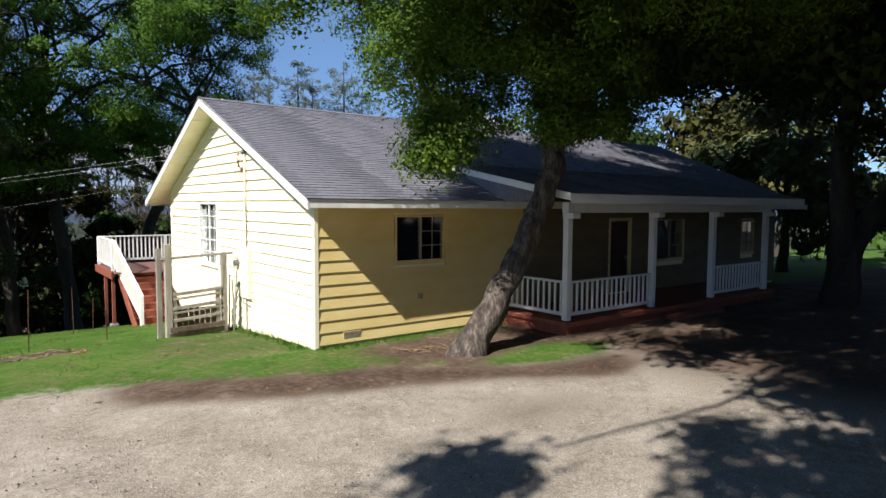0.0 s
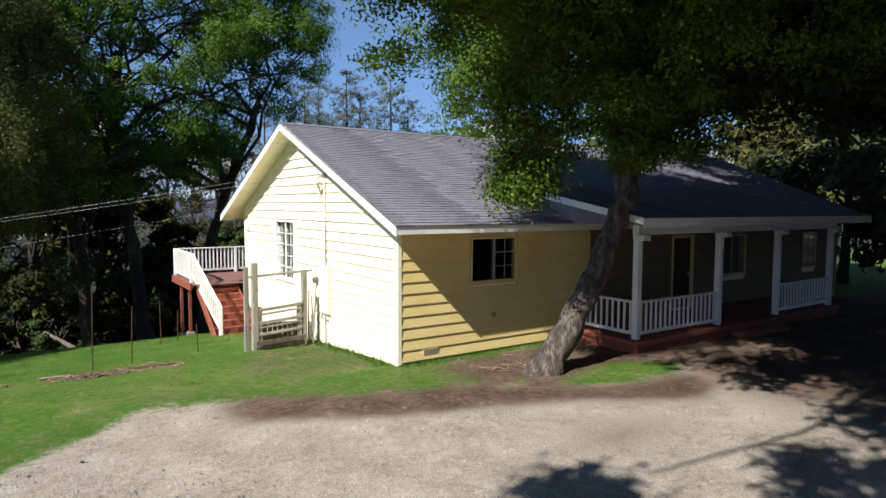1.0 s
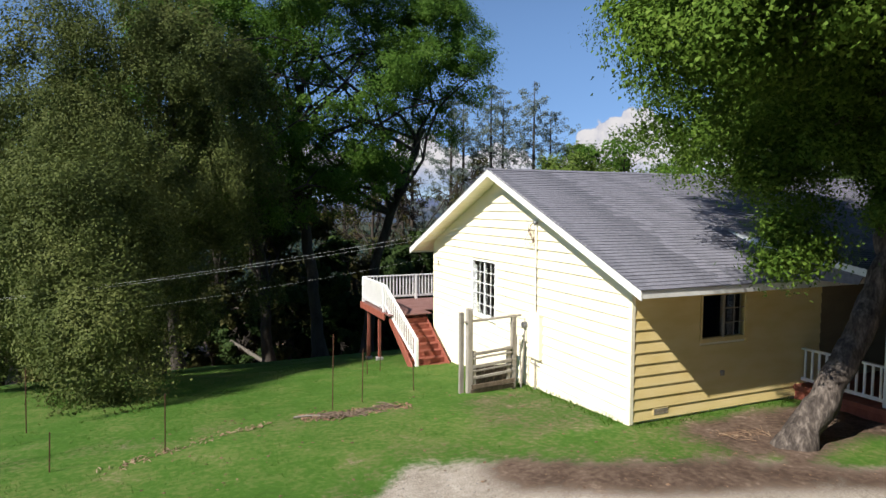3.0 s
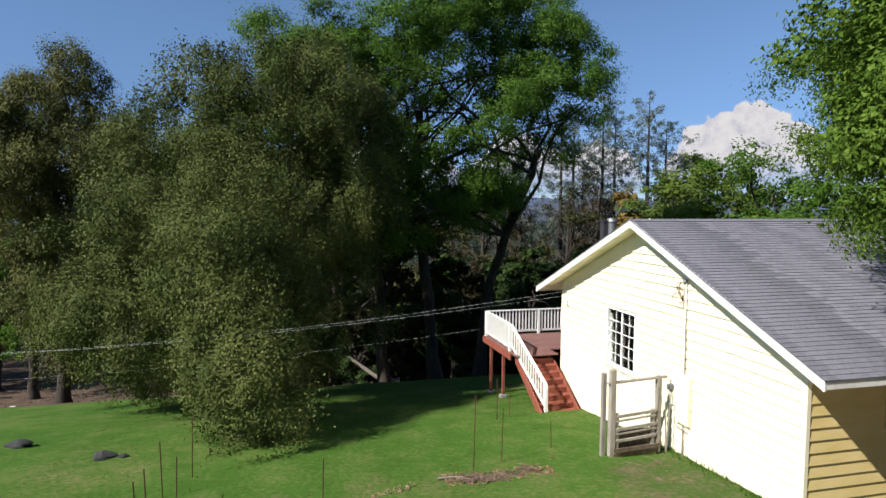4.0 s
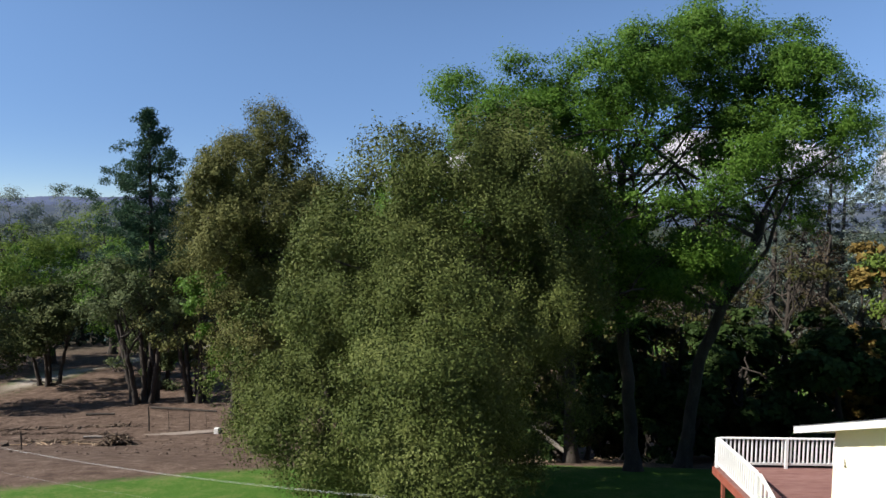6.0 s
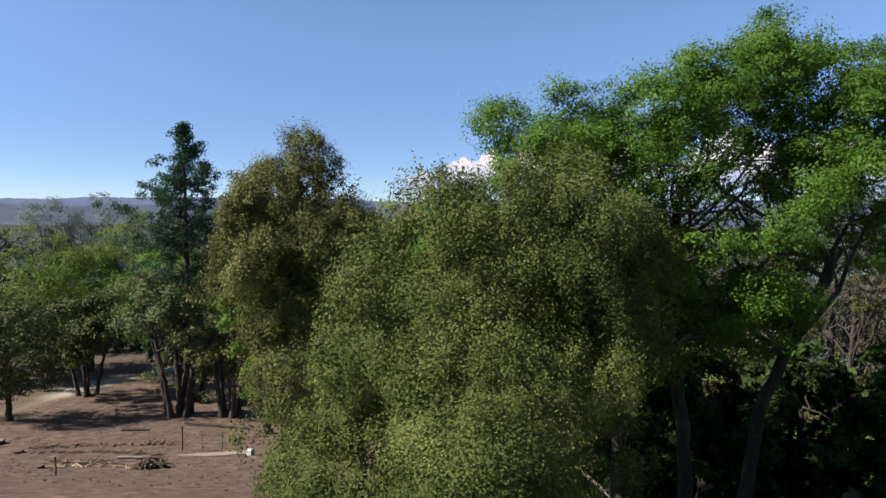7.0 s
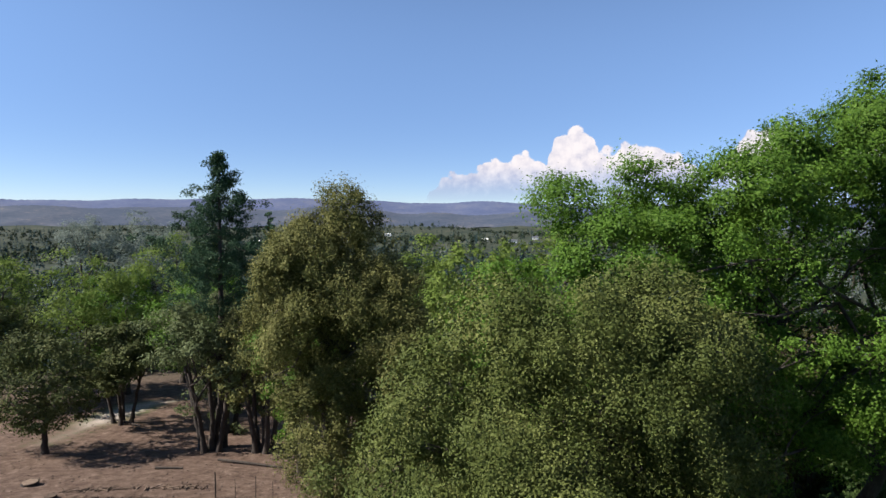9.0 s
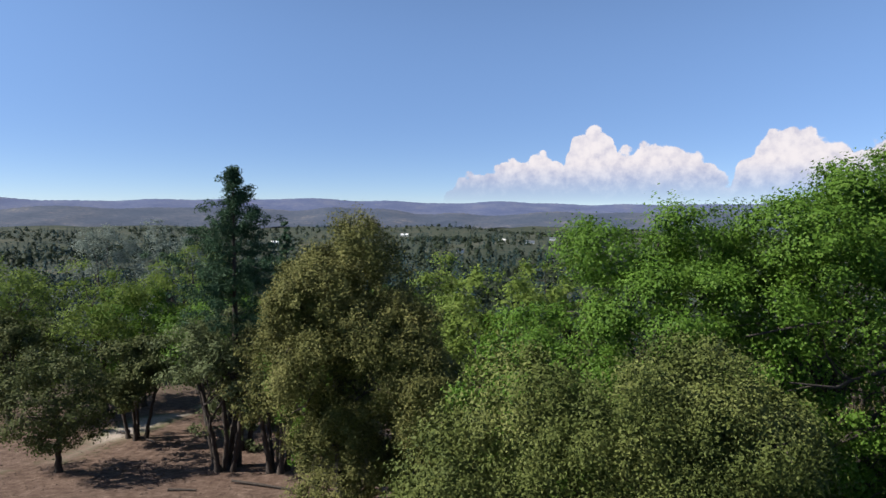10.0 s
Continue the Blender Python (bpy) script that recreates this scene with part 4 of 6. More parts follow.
def crown_points(lobes, clumps, per, clump_r, rng, inner=0.25, droop=0.0, spread=1.6, hang=0.0, heap=6, least=0.06):
    """Boughs over the lobes (ellipsoids x, y, z, rx, ry, rz), clumps heaped on each bough, and the leaf places round them."""
    lob = np.array(lobes, float)
    area = (lob[:, 3] * lob[:, 4] + lob[:, 4] * lob[:, 5] + lob[:, 3] * lob[:, 5])
    area = np.maximum(area, area.max() * least)
    bough_r = clump_r * spread
    boughs = []
    while len(boughs) < max(12, clumps // heap):
        k = rng.choice(len(lob), p=area / area.sum())
        d = rng.normal(size=3)
        d /= np.linalg.norm(d)
        if d[2] < -0.35 and rng.random() < 0.5:
            continue
        out = rng.random() > inner
        r = rng.uniform(0.85, 1.02) if out else rng.uniform(0.3, 0.75)
        p = lob[k, :3] + d * np.maximum(lob[k, 3:] * r - bough_r * 0.45, 0.25 * lob[k, 3:])
        q = np.abs((p - lob[:, :3]) / lob[:, 3:])
        if out and ((q ** 2).sum(1) < 0.3).any() and rng.random() < 0.7:
            continue
        boughs.append((*p, *d, rng.uniform(0.65, 1.25) * min(1.0, lob[k, 3:].min() / bough_r)))
    b = np.array(boughs)
    own = np.arange(clumps) % len(b)
    d = rng.normal(size=(clumps, 3)) + b[own, 3:6] * 0.7 + np.array([0, 0, 0.3])
    d /= np.linalg.norm(d, axis=1)[:, None]
    c = b[own, :3] + d * (bough_r * b[own, 6] * rng.uniform(0.6, 1.0, clumps))[:, None] * np.array([1, 1, 0.75])
    face = d * 0.75 + b[own, 3:6] * 0.45
    face /= np.linalg.norm(face, axis=1)[:, None]
    c = np.concatenate([c, face], 1)
    cr = clump_r * rng.uniform(0.5, 1.1, clumps)
    idx = np.repeat(np.arange(clumps), per)
    d = rng.normal(size=(len(idx), 3))
    d /= np.linalg.norm(d, axis=1)[:, None]
    rad = cr[idx][:, None] * rng.random((len(idx), 1)) ** 0.5 * np.where(rng.random((len(idx), 1)) < 0.14, 1.6, 1.08)
    off = d * rad * np.array([1 - 0.55 * hang, 1 - 0.55 * hang, 0.72 + 0.75 * hang])
    if droop:
        off[:, 2] -= droop * np.abs(rng.normal(size=len(idx))) * cr[idx]
    pos = c[idx, :3] + off
    nrm = d * 0.4 + c[idx, 3:] * 0.7 + np.array([0, 0, 0.25]) + rng.normal(size=(len(idx), 3)) * (0.55 if hang else 0.4)
    nrm /= np.linalg.norm(nrm, axis=1)[:, None] + 1e-9
    return c, pos, nrm


def limb(a, c, r0, r1, rng, wob=0.12, k=7):
    a, c = np.array(a, float), np.array(c, float)
    s = np.linspace(0, 1, k)[:, None]
    ln = np.linalg.norm(c - a)
    p = a + (c - a) * s + np.array([0, 0, 1]) * ln * 0.1 * np.sin(s * np.pi)
    w = rng.normal(size=(k, 3)) * wob * ln * 0.3
    w[0] = w[-1] = 0
    p = p + w
    r = r0 + (r1 - r0) * s ** 0.8
    return np.concatenate([p, r], 1)


def tree(name, label, lobes, base, trunk, mat, clumps, per, clump_r, leaf, r0=0.3, limbs=9, twigs=3, bark=None, seed=1, droop=0.0, inner=0.25, stems=None, category="tree", group="", small=True, hang=0.0, spread=1.6, heap=6, least=0.06, taper=0.4, thin=False, high=None, rough=False):
    """A tree: trunk polyline from its base, limbs from the trunk's upper end to the crown, twigs, and a crown of leaves."""
    rng = np.random.default_rng(seed)
    bark = bark or BARK_DARK
    ob = thing(name, base[0], base[1], gz(base[0], base[1]), label, category, group)
    c, pos, nrm = crown_points(lobes, clumps, per, clump_r, rng, inner, droop, spread, hang, heap, least)
    big = np.ones(len(pos))
    if thin or high:
        coarse = pos[:, 1] > np.mean([q[1] for q in lobes]) + 0.35 * max(q[4] for q in lobes) if thin else pos[:, 2] > high
        keep = ~coarse | (rng.random(len(pos)) < 0.4)
        big[coarse] = 1.5 if thin else 1.9
        pos, nrm, big = pos[keep], nrm[keep], big[keep]
    v, f = leaves(pos, nrm, leaf * big * rng.uniform(0.6, 1.3, len(pos)), rng, wide=(0.75 - 0.25 * hang) if small else 0.55, small=small, hang=hang)
    raw("crown", v, f, mat, ob)
    z0 = gz(base[0], base[1])
    paths = []
    stem_list = stems or [trunk]
    tops = []
    for st in stem_list:
        pts = [np.array(p, float) for p in st]
        first = pts[0].copy()
        first[2] = gz(first[0], first[1]) - 0.25
        pts = [first] + pts[1:]
        P = np.array(pts)
        ln = np.concatenate([[0], np.cumsum(np.linalg.norm(np.diff(P, axis=0), axis=1))])
        s = np.linspace(0, ln[-1], 4 * len(pts) + 4)
        q = np.stack([np.interp(s, ln, P[:, i]) for i in range(3)], 1)
        q[1:-1] = (q[:-2] + q[1:-1] * 2 + q[2:]) / 4
        q[1:-1] += rng.normal(size=(len(q) - 2, 3)) * r0 * 0.12
        rr = r0 * (1 - taper * s / ln[-1]) * (1 + 0.75 * np.exp(-s / (r0 * 2.2)))
        paths.append(np.concatenate([q, rr[:, None]], 1))
        tops.append((q, rr))
    for p in paths:
        if rough:
            k = np.linspace(0, len(p) - 1, 110)
            p = np.stack([np.interp(k, np.arange(len(p)), p[:, i]) for i in range(4)], 1)
            v, f = tubes([p], 44)
            axis = np.repeat(p[:, :3], 44, axis=0)
            ridge = np.array([noise.noise(Vector((q[0] * 9, q[1] * 9, q[2] * 2.6))) + 0.8 * abs(noise.noise(Vector((q[0] * 21, q[1] * 21, q[2] * 7)))) + 0.9 * noise.noise(Vector((q[0] * 2.2, q[1] * 2.2, q[2] * 1.8))) for q in v])
            v = axis + (v - axis) * (1 + 0.13 * ridge[:, None])
        else:
            v, f = tubes([p], 14)
            v = v + np.random.default_rng(seed + 7).normal(size=(len(v), 1)) * r0 * 0.05
        raw("trunk", v, f, bark, ob, smooth=True)
    for i in range(limbs):
        lp = []
        q, rr = tops[i % len(tops)]
        j = int(len(q) * rng.uniform(0.55, 0.98))
        t = c[rng.integers(len(c)), :3]
        t = q[j] + (t - q[j]) * 0.92
        main = limb(q[j], t, rr[j] * 0.55, 0.03, rng)
        lp.append(main)
        for m in range(twigs):
            u = rng.integers(2, 6)
            d2 = ((c[:, :3] - main[u, :3]) ** 2).sum(1)
            near = np.argsort(d2)[: max(6, len(c) // 25)]
            t2 = c[rng.choice(near), :3]
            lp.append(limb(main[u, :3], t2, main[u, 3] * 0.6, 0.012, rng, k=5))
        v, f = tubes(lp, 6)
        raw("limb", v, f, bark, ob, smooth=True)
    return ob


tree("front_oak", "leaning oak with grey bark in front of the porch", [(1.3, -3.9, 8.6, 3.6, 2.4, 2.8), (6.0, -4.2, 9.0, 5.0, 4.0, 3.6), (-0.9, -3.4, 6.9, 1.8, 1.6, 1.7), (0.67, -2.85, 3.75, 0.42, 0.42, 0.85), (2.0, -0.3, 6.0, 0.9, 0.9, 1.2), (3.4, -0.8, 5.7, 1.3, 1.1, 1.4), (5.5, -0.6, 6.6, 2.0, 1.6, 1.4), (1.4, -3.0, 6.4, 1.7, 1.4, 1.3), (3.0, -3.6, 6.6, 2.0, 1.8, 1.8), (7.5, -2.2, 7.6, 3.6, 2.6, 2.2), (2.8, 0.4, 9.0, 2.7, 2.1, 2.3), (6.0, -1.4, 9.4, 3.4, 2.0, 2.2), (2.5, 0.4, 7.3, 1.7, 1.5, 1.6), (4.6, -2.7, 5.3, 1.1, 0.9, 1.3), (4.05, -2.45, 4.4, 0.4, 0.4, 1.0), (4.15, -2.45, 6.0, 0.45, 0.45, 1.0)],
     (2.1, -2.05), [(2.0, -2.05, 0), (2.72, -2.3, 1.2), (3.5, -2.4, 2.5), (3.95, -2.4, 3.5), (4.1, -2.4, 5.5), (4.3, -2.5, 8.0)], FRONT_OAK, 3100, 230, 0.54, 0.07, 0.235, 24, 4, BARK, 11, spread=1.6, heap=7, least=0.12, taper=0.16, high=8.6, rough=True)
# Mostly unseen lobes, placed for the shade they cast on drive and front_oak.
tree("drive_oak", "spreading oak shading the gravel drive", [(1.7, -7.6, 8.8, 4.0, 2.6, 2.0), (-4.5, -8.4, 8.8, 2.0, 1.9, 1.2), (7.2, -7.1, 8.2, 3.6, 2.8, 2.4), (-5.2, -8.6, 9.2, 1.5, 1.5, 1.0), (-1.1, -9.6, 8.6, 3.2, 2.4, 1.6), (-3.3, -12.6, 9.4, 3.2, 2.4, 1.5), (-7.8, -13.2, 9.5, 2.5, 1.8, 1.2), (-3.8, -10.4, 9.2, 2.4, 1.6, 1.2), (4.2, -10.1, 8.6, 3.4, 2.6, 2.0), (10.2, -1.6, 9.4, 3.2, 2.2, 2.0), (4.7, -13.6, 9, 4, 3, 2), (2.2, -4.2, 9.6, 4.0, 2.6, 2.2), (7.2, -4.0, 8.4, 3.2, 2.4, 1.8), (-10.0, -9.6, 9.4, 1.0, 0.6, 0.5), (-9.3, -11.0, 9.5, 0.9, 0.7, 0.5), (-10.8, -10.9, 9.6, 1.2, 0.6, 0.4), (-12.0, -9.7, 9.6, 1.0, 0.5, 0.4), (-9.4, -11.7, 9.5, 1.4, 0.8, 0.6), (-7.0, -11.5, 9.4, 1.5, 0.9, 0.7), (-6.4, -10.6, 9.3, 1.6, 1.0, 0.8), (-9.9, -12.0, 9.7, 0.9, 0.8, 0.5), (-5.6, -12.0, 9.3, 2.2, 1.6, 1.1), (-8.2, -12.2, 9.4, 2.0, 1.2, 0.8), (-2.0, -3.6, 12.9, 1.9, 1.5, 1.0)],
     (7.5, -15.5), [(7.5, -15.5, 0), (7.2, -15, 2.5), (6.0, -13, 6.0), (4.0, -10.5, 8.2)], SHADED_OAK, 1320, 90, 0.7, 0.2, 0.4, 20, 3, BARK_DARK, 17, spread=2.1, least=0.022)
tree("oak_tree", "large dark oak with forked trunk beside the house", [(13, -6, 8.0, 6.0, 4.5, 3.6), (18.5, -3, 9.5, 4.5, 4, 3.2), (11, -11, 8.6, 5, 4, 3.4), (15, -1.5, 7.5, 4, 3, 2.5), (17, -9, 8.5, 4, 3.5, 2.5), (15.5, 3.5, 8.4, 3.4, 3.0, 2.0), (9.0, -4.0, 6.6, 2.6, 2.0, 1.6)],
     (14.6, -3.7), None, SHADED_OAK, 1050, 125, 1.05, 0.21, 0.33, 18, 4, BARK_DARK, 12, stems=[[(14.6, -3.7, 0), (14.4, -3.8, 1.6), (14.2, -3.8, 4.0), (14.0, -4.2, 8.5)], [(14.65, -3.75, 0), (14.6, -3.9, 1.7), (15.6, -4.6, 3.2), (18, -6, 6.5)]])
tree("tall_oak", "tall green oak with several dark stems behind the lawn", [(0.6, 25.0, 11.0, 5.4, 5.0, 6.2), (-6.4, 23.4, 10.0, 4.6, 4.4, 5.2), (5.6, 24.6, 12.4, 3.6, 3.8, 4.6), (-11.6, 27.0, 8.0, 3.6, 3.6, 4.4), (-3.6, 22.4, 13.8, 2.4, 2.4, 2.6), (-6.8, 23.6, 14.3, 2.0, 2.0, 1.9), (-10.3, 24.0, 14.1, 1.5, 1.5, 1.4), (1.6, 24.0, 16.9, 2.0, 2.0, 2.4), (4.8, 23.6, 16.2, 2.2, 2.2, 2.0), (-1.6, 23.2, 15.6, 1.8, 1.8, 1.7), (7.0, 24.0, 14.2, 1.6, 1.6, 1.6), (-4.2, 23.6, 5.6, 3.4, 3.0, 3.0), (0.2, 24.4, 6.4, 3.2, 3.0, 2.4), (-8.6, 24.6, 6.0, 3.0, 2.6, 3.4)],
     (-1.2, 24.4), None, GREEN_OAK, 2900, 150, 0.74, 0.114, 0.34, 44, 5, BARK_DARK, 13, inner=0.15, thin=True, spread=1.9, heap=9,
     stems=[[(-1.2, 24.4, 0), (-1.6, 24.4, 1), (-2.5, 24.6, 6), (-2, 25, 11)], [(-3.4, 29, 0), (-3.8, 28.5, 1), (-5.5, 26, 6), (-6.5, 24, 9)], [(2.0, 26.5, 0), (2.6, 26, 1.5), (4.0, 25, 6), (5, 24.5, 9)], [(-8.5, 27.5, 0), (-9, 27, 2), (-10.5, 27, 6)]])
tree("live_oak", "broad dusty green live oak hanging down to the lawn", [(-9.6, 18.0, 6.0, 4.4, 4.6, 5.2), (-14.6, 18.8, 1.8, 5.0, 4.5, 4.6), (-11.1, 15.6, 1.8, 3.7, 3.4, 4.4), (-6.2, 20.6, 3.4, 2.8, 2.8, 4.4), (-6.2, 18.2, 8.2, 2.4, 2.4, 2.8), (-11.2, 14.6, 5.4, 2.4, 2.2, 3.0), (-10.5, 8.8, 0.7, 1.5, 2.0, 2.4), (-10.4, 7.5, 0.3, 1.2, 1.5, 1.6), (-12.9, 17.8, 6.4, 3.6, 3.8, 3.8), (-10.9, 10.8, 2.0, 2.1, 2.6, 3.9), (-10.8, 12.6, 3.6, 2.3, 2.2, 3.2), (-14.4, 15.4, 1.5, 3.2, 2.8, 3.0), (-7.4, 17.4, 10.4, 2.2, 2.2, 2.0), (-12.4, 17.2, 10.3, 1.8, 1.8, 1.6), (-10.4, 16.8, 10.5, 1.8, 1.8, 1.5), (-14.4, 17.8, 8.2, 1.8, 1.8, 1.9), (-10.6, 9.0, 1.4, 1.3, 1.8, 1.7), (-10.9, 10.4, 3.0, 1.9, 2.0, 2.6), (-10.8, 12.2, 4.6, 2.0, 1.8, 2.0), (-10.9, 11.4, 2.0, 1.8, 2.0, 2.6)],
     (-9.6, 19.2), [(-9.6, 19.2, 0), (-9.4, 19.2, 2), (-9.2, 18.8, 7)], LIVE_OAK, 4100, 220, 0.66, 0.08, 0.4, 22, 4, BARK_DARK, 14, thin=True, droop=0.3, inner=0.1, hang=0.35, spread=2.2, heap=12)
tree("dusty_oak", "tall dusty oak with a domed crown", [(-22.9, 34.5, 9.2, 4.2, 4.6, 4.6), (-24.8, 34, 6.6, 3.0, 3.8, 4.0), (-22.8, 33.5, 0.6, 2.2, 3, 5.2), (-20.4, 34, 7.8, 2.8, 3.4, 3.8), (-22.0, 34, 13.1, 1.7, 1.7, 2.6), (-24.4, 33.6, 11.6, 1.8, 1.8, 1.8), (-17.8, 32.5, 5.4, 1.8, 2.0, 3.2)],
     (-23.4, 35), [(-23.4, 35, 0), (-23.4, 35, 2), (-23.6, 34.6, 9)], GREY_OAK, 2000, 150, 0.76, 0.125, 0.4, 14, 3, BARK_DARK, 15, thin=True, droop=0.3, inner=0.1, hang=0.35, spread=2.0, heap=9)


def pine(name, label, x, y, top, width, mat, seed, whorls=22, per=90, leaf=0.42, bare=0.25, gap=0.15, group="", cone=(1.75, 0.75)):
    """A conifer: straight trunk, whorls of boughs, each bough a spray of needle tufts."""
    rng = np.random.default_rng(seed)
    z0 = gz(x, y)
    ob = thing(name, x, y, z0, label, "tree", group)
    h = top - z0
    v, f = tubes([[(x, y, z0 - 0.2, 0.02 * h * 0.75), (x, y, z0 + h * 0.5, 0.009 * h), (x, y, top, 0.02)]], 10)
    raw("trunk", v, f, BARK_DARK, ob, smooth=True)
    pos, nrm, lp = [], [], []
    for k in range(whorls):
        for m in range(rng.integers(4, 7)):
            s = bare + (1 - bare) * (k + rng.uniform(-0.6, 1.4)) / whorls
            s = min(s, 0.985)
            reach = width / 2 * min(1.0, cone[0] * max(0.005, 1 - s) ** cone[1]) * rng.uniform(0.4, 1.1) + 0.15
            if rng.random() < gap:
                continue
            a = rng.uniform(0, 2 * np.pi)
            d = np.array([np.cos(a), np.sin(a), rng.uniform(0.05, 0.6)])
            p0 = np.array([x, y, z0 + h * s])
            p1 = p0 + d * reach * rng.uniform(0.6, 1.1)
            lp.append(limb(p0, p1, 0.04 * (1.2 - s), 0.01, rng, 0.08, 5))
            n = int(per * (0.1 + 1.2 * reach / width))
            k2 = 2 + int(9 * reach / width * rng.uniform(0.8, 1.4))
            t = 1.05 - 0.75 * rng.random((k2, 1)) ** 1.2
            tuft = p0 + (p1 - p0) * t + rng.normal(size=(k2, 3)) * np.array([1, 1, 0.5]) * reach * 0.13 + np.array([0, 0, 0.12]) * reach * t ** 2
            pos.append(tuft[rng.integers(k2, size=n)] + rng.normal(size=(n, 3)) * np.array([1, 1, 0.8]) * (0.05 + 0.02 * width) * 0.75)
            q = rng.normal(size=(n, 3)) * 0.6 + np.array([0, 0, 0.5])
            nrm.append(q / np.linalg.norm(q, axis=1)[:, None])
    pos, nrm = np.concatenate(pos), np.concatenate(nrm)
    v, f = leaves(pos, nrm, leaf * rng.uniform(0.6, 1.2, len(pos)), rng, wide=0.35)
    raw("crown", v, f, mat, ob)
    v, f = tubes(lp, 5)
    raw("bough_wood", v, f, BARK_DARK, ob)["kind"] = "stuff"
    return ob


pine("pine_tree", "tall dark green pine above the oaks", -46.2, 66.8, 20.3, 17.0, PINE_LEAF, 25, 42, 700, 0.36, 0.43, 0.16, cone=(2.2, 1.0))
pine("pine_tree", "smaller pine far down the slope", -58, 110, 13.0, 7.5, PINE_LEAF, 26, 22, 160, 0.7, 0.1, 0.1)


def plain_tree(name, label, x, y, top, rad, mat, seed, clumps=150, per=60, leaf=0.28, foot=0.35, group="", many=1):
    z0 = gz(x, y)
    h = top - z0
    rng = np.random.default_rng(seed)
    lobes = [(x, y, z0 + h * (0.5 + foot / 2), rad * 0.85, rad * 0.85, h * (1 - foot) / 2)]
    for k in range(4):
        a = k * 1.57 + rng.uniform(0, 1.2)
        lobes.append((x + math.cos(a) * rad * 0.5, y + math.sin(a) * rad * 0.5, z0 + h * rng.uniform(foot + 0.12, 0.78), rad * 0.55, rad * 0.55, h * 0.2))
    stems = [[(x, y, 0), (x + 0.2, y, z0 + h * 0.2), (x + 0.3 * math.sin(seed), y, z0 + h * 0.6)]]
    for k in range(many - 1):
        a = k * 1.7 + seed
        stems.append([(x + math.cos(a) * 1.1, y + math.sin(a) * 0.8, 0), (x + math.cos(a) * 1.6, y + math.sin(a), z0 + h * 0.15), (x + math.cos(a) * rad * 0.45, y + math.sin(a) * rad * 0.4, z0 + h * 0.55)])
    return tree(name, label, lobes, (x, y), None, mat, clumps, per, rad * 0.17, leaf, (0.018 * h + 0.06) / (1 + 0.25 * (many > 1)), 9 + many, 3, BARK_DARK, seed, group=group, stems=stems, thin=True)


G1 = "trees down the slope"
for i, (x, y, top, rad, mat, foot, lab) in enumerate((
        (-64.0, 60.3, 0.4, 7.6, SLOPE_OAK, 0.2, "small oak with dark trunk on bare earth"),
        (-64.0, 74.0, -1.0, 6.0, SLOPE_OAK, 0.2, "low oak beside the dirt track"),
        (-46.9, 65.2, 3.6, 6.8, SAGE_OAK, 0.24, "grey oak with pale trunk on bare earth"),
        (-40.9, 66.0, 4.6, 6.2, GREY_OAK, 0.22, "many-stemmed dry oak on bare earth"),
        (-33.5, 58, 5.5, 5.5, GREEN_OAK, 0.15, "green oak behind the dusty oak"),
        (-55, 82, 5.5, 9.0, GREEN_OAK, 0.03, "broad green oak beyond the track"),
        (-78, 86, 8.5, 10.5, LIME_OAK, 0.15, "bright green oak beyond the track"),
        (-94, 86, 8.0, 10.0, LIME_OAK, 0.15, "bright green oak beyond the track"),
        (-70, 100, 9.5, 9.0, LIME_OAK, 0.15, "bright green oak beyond the track"),
        (-93, 107, 12.5, 9.0, GREY_PINE, 0.1, "pale grey-green tree down the slope"),
        (-83, 112, 13.5, 9.0, GREY_PINE, 0.1, "pale grey-green tree down the slope"),
        (-60, 93, 6.5, 8.0, GREEN_OAK, 0.15, "green oak down the slope"),
        (-9, 57, 12.8, 6.0, LIME_OAK, 0.1, "bright green oak behind the lawn trees"),
        (-29, 75, 7.5, 6.5, GREEN_OAK, 0.15, "green oak down the slope"),
        (-15.5, 50, 12.3, 6.0, LIME_OAK, 0.15, "green oak down the slope"),
        (-22, 62, 11.0, 6.5, LIME_OAK, 0.15, "green oak down the slope"),
        (-45, 97, 9.0, 8.0, GREEN_OAK, 0.15, "green oak down the slope"),
        (-19.5, 38, 8.3, 4.2, GREY_OAK, 0.05, "dusty oak between the taller oaks"),
        (-13, 44, 7.0, 4.5, GREY_OAK, 0.15, "dusty oak behind the lawn"),
        (-74, 90, 3.0, 7.5, GREEN_OAK, 0.03, "green oak beyond the track"),
        (-49, 73, 3.5, 6.5, SAGE_OAK, 0.05, "dry grey oak behind the bare earth"),
        (-86, 77, 1.5, 7.5, SLOPE_OAK, 0.08, "dark oak beside the dirt track"))):
    plain_tree("oak_tree", lab, x, y, top, rad, mat, 40 + i, 310 if y < 95 else 240, 54, 0.29 if y < 70 else 0.34 if mat != GREY_PINE else 0.3, foot, G1, 5 if i in (1, 2, 3, 20) else 1)
G2 = "trees behind the house"
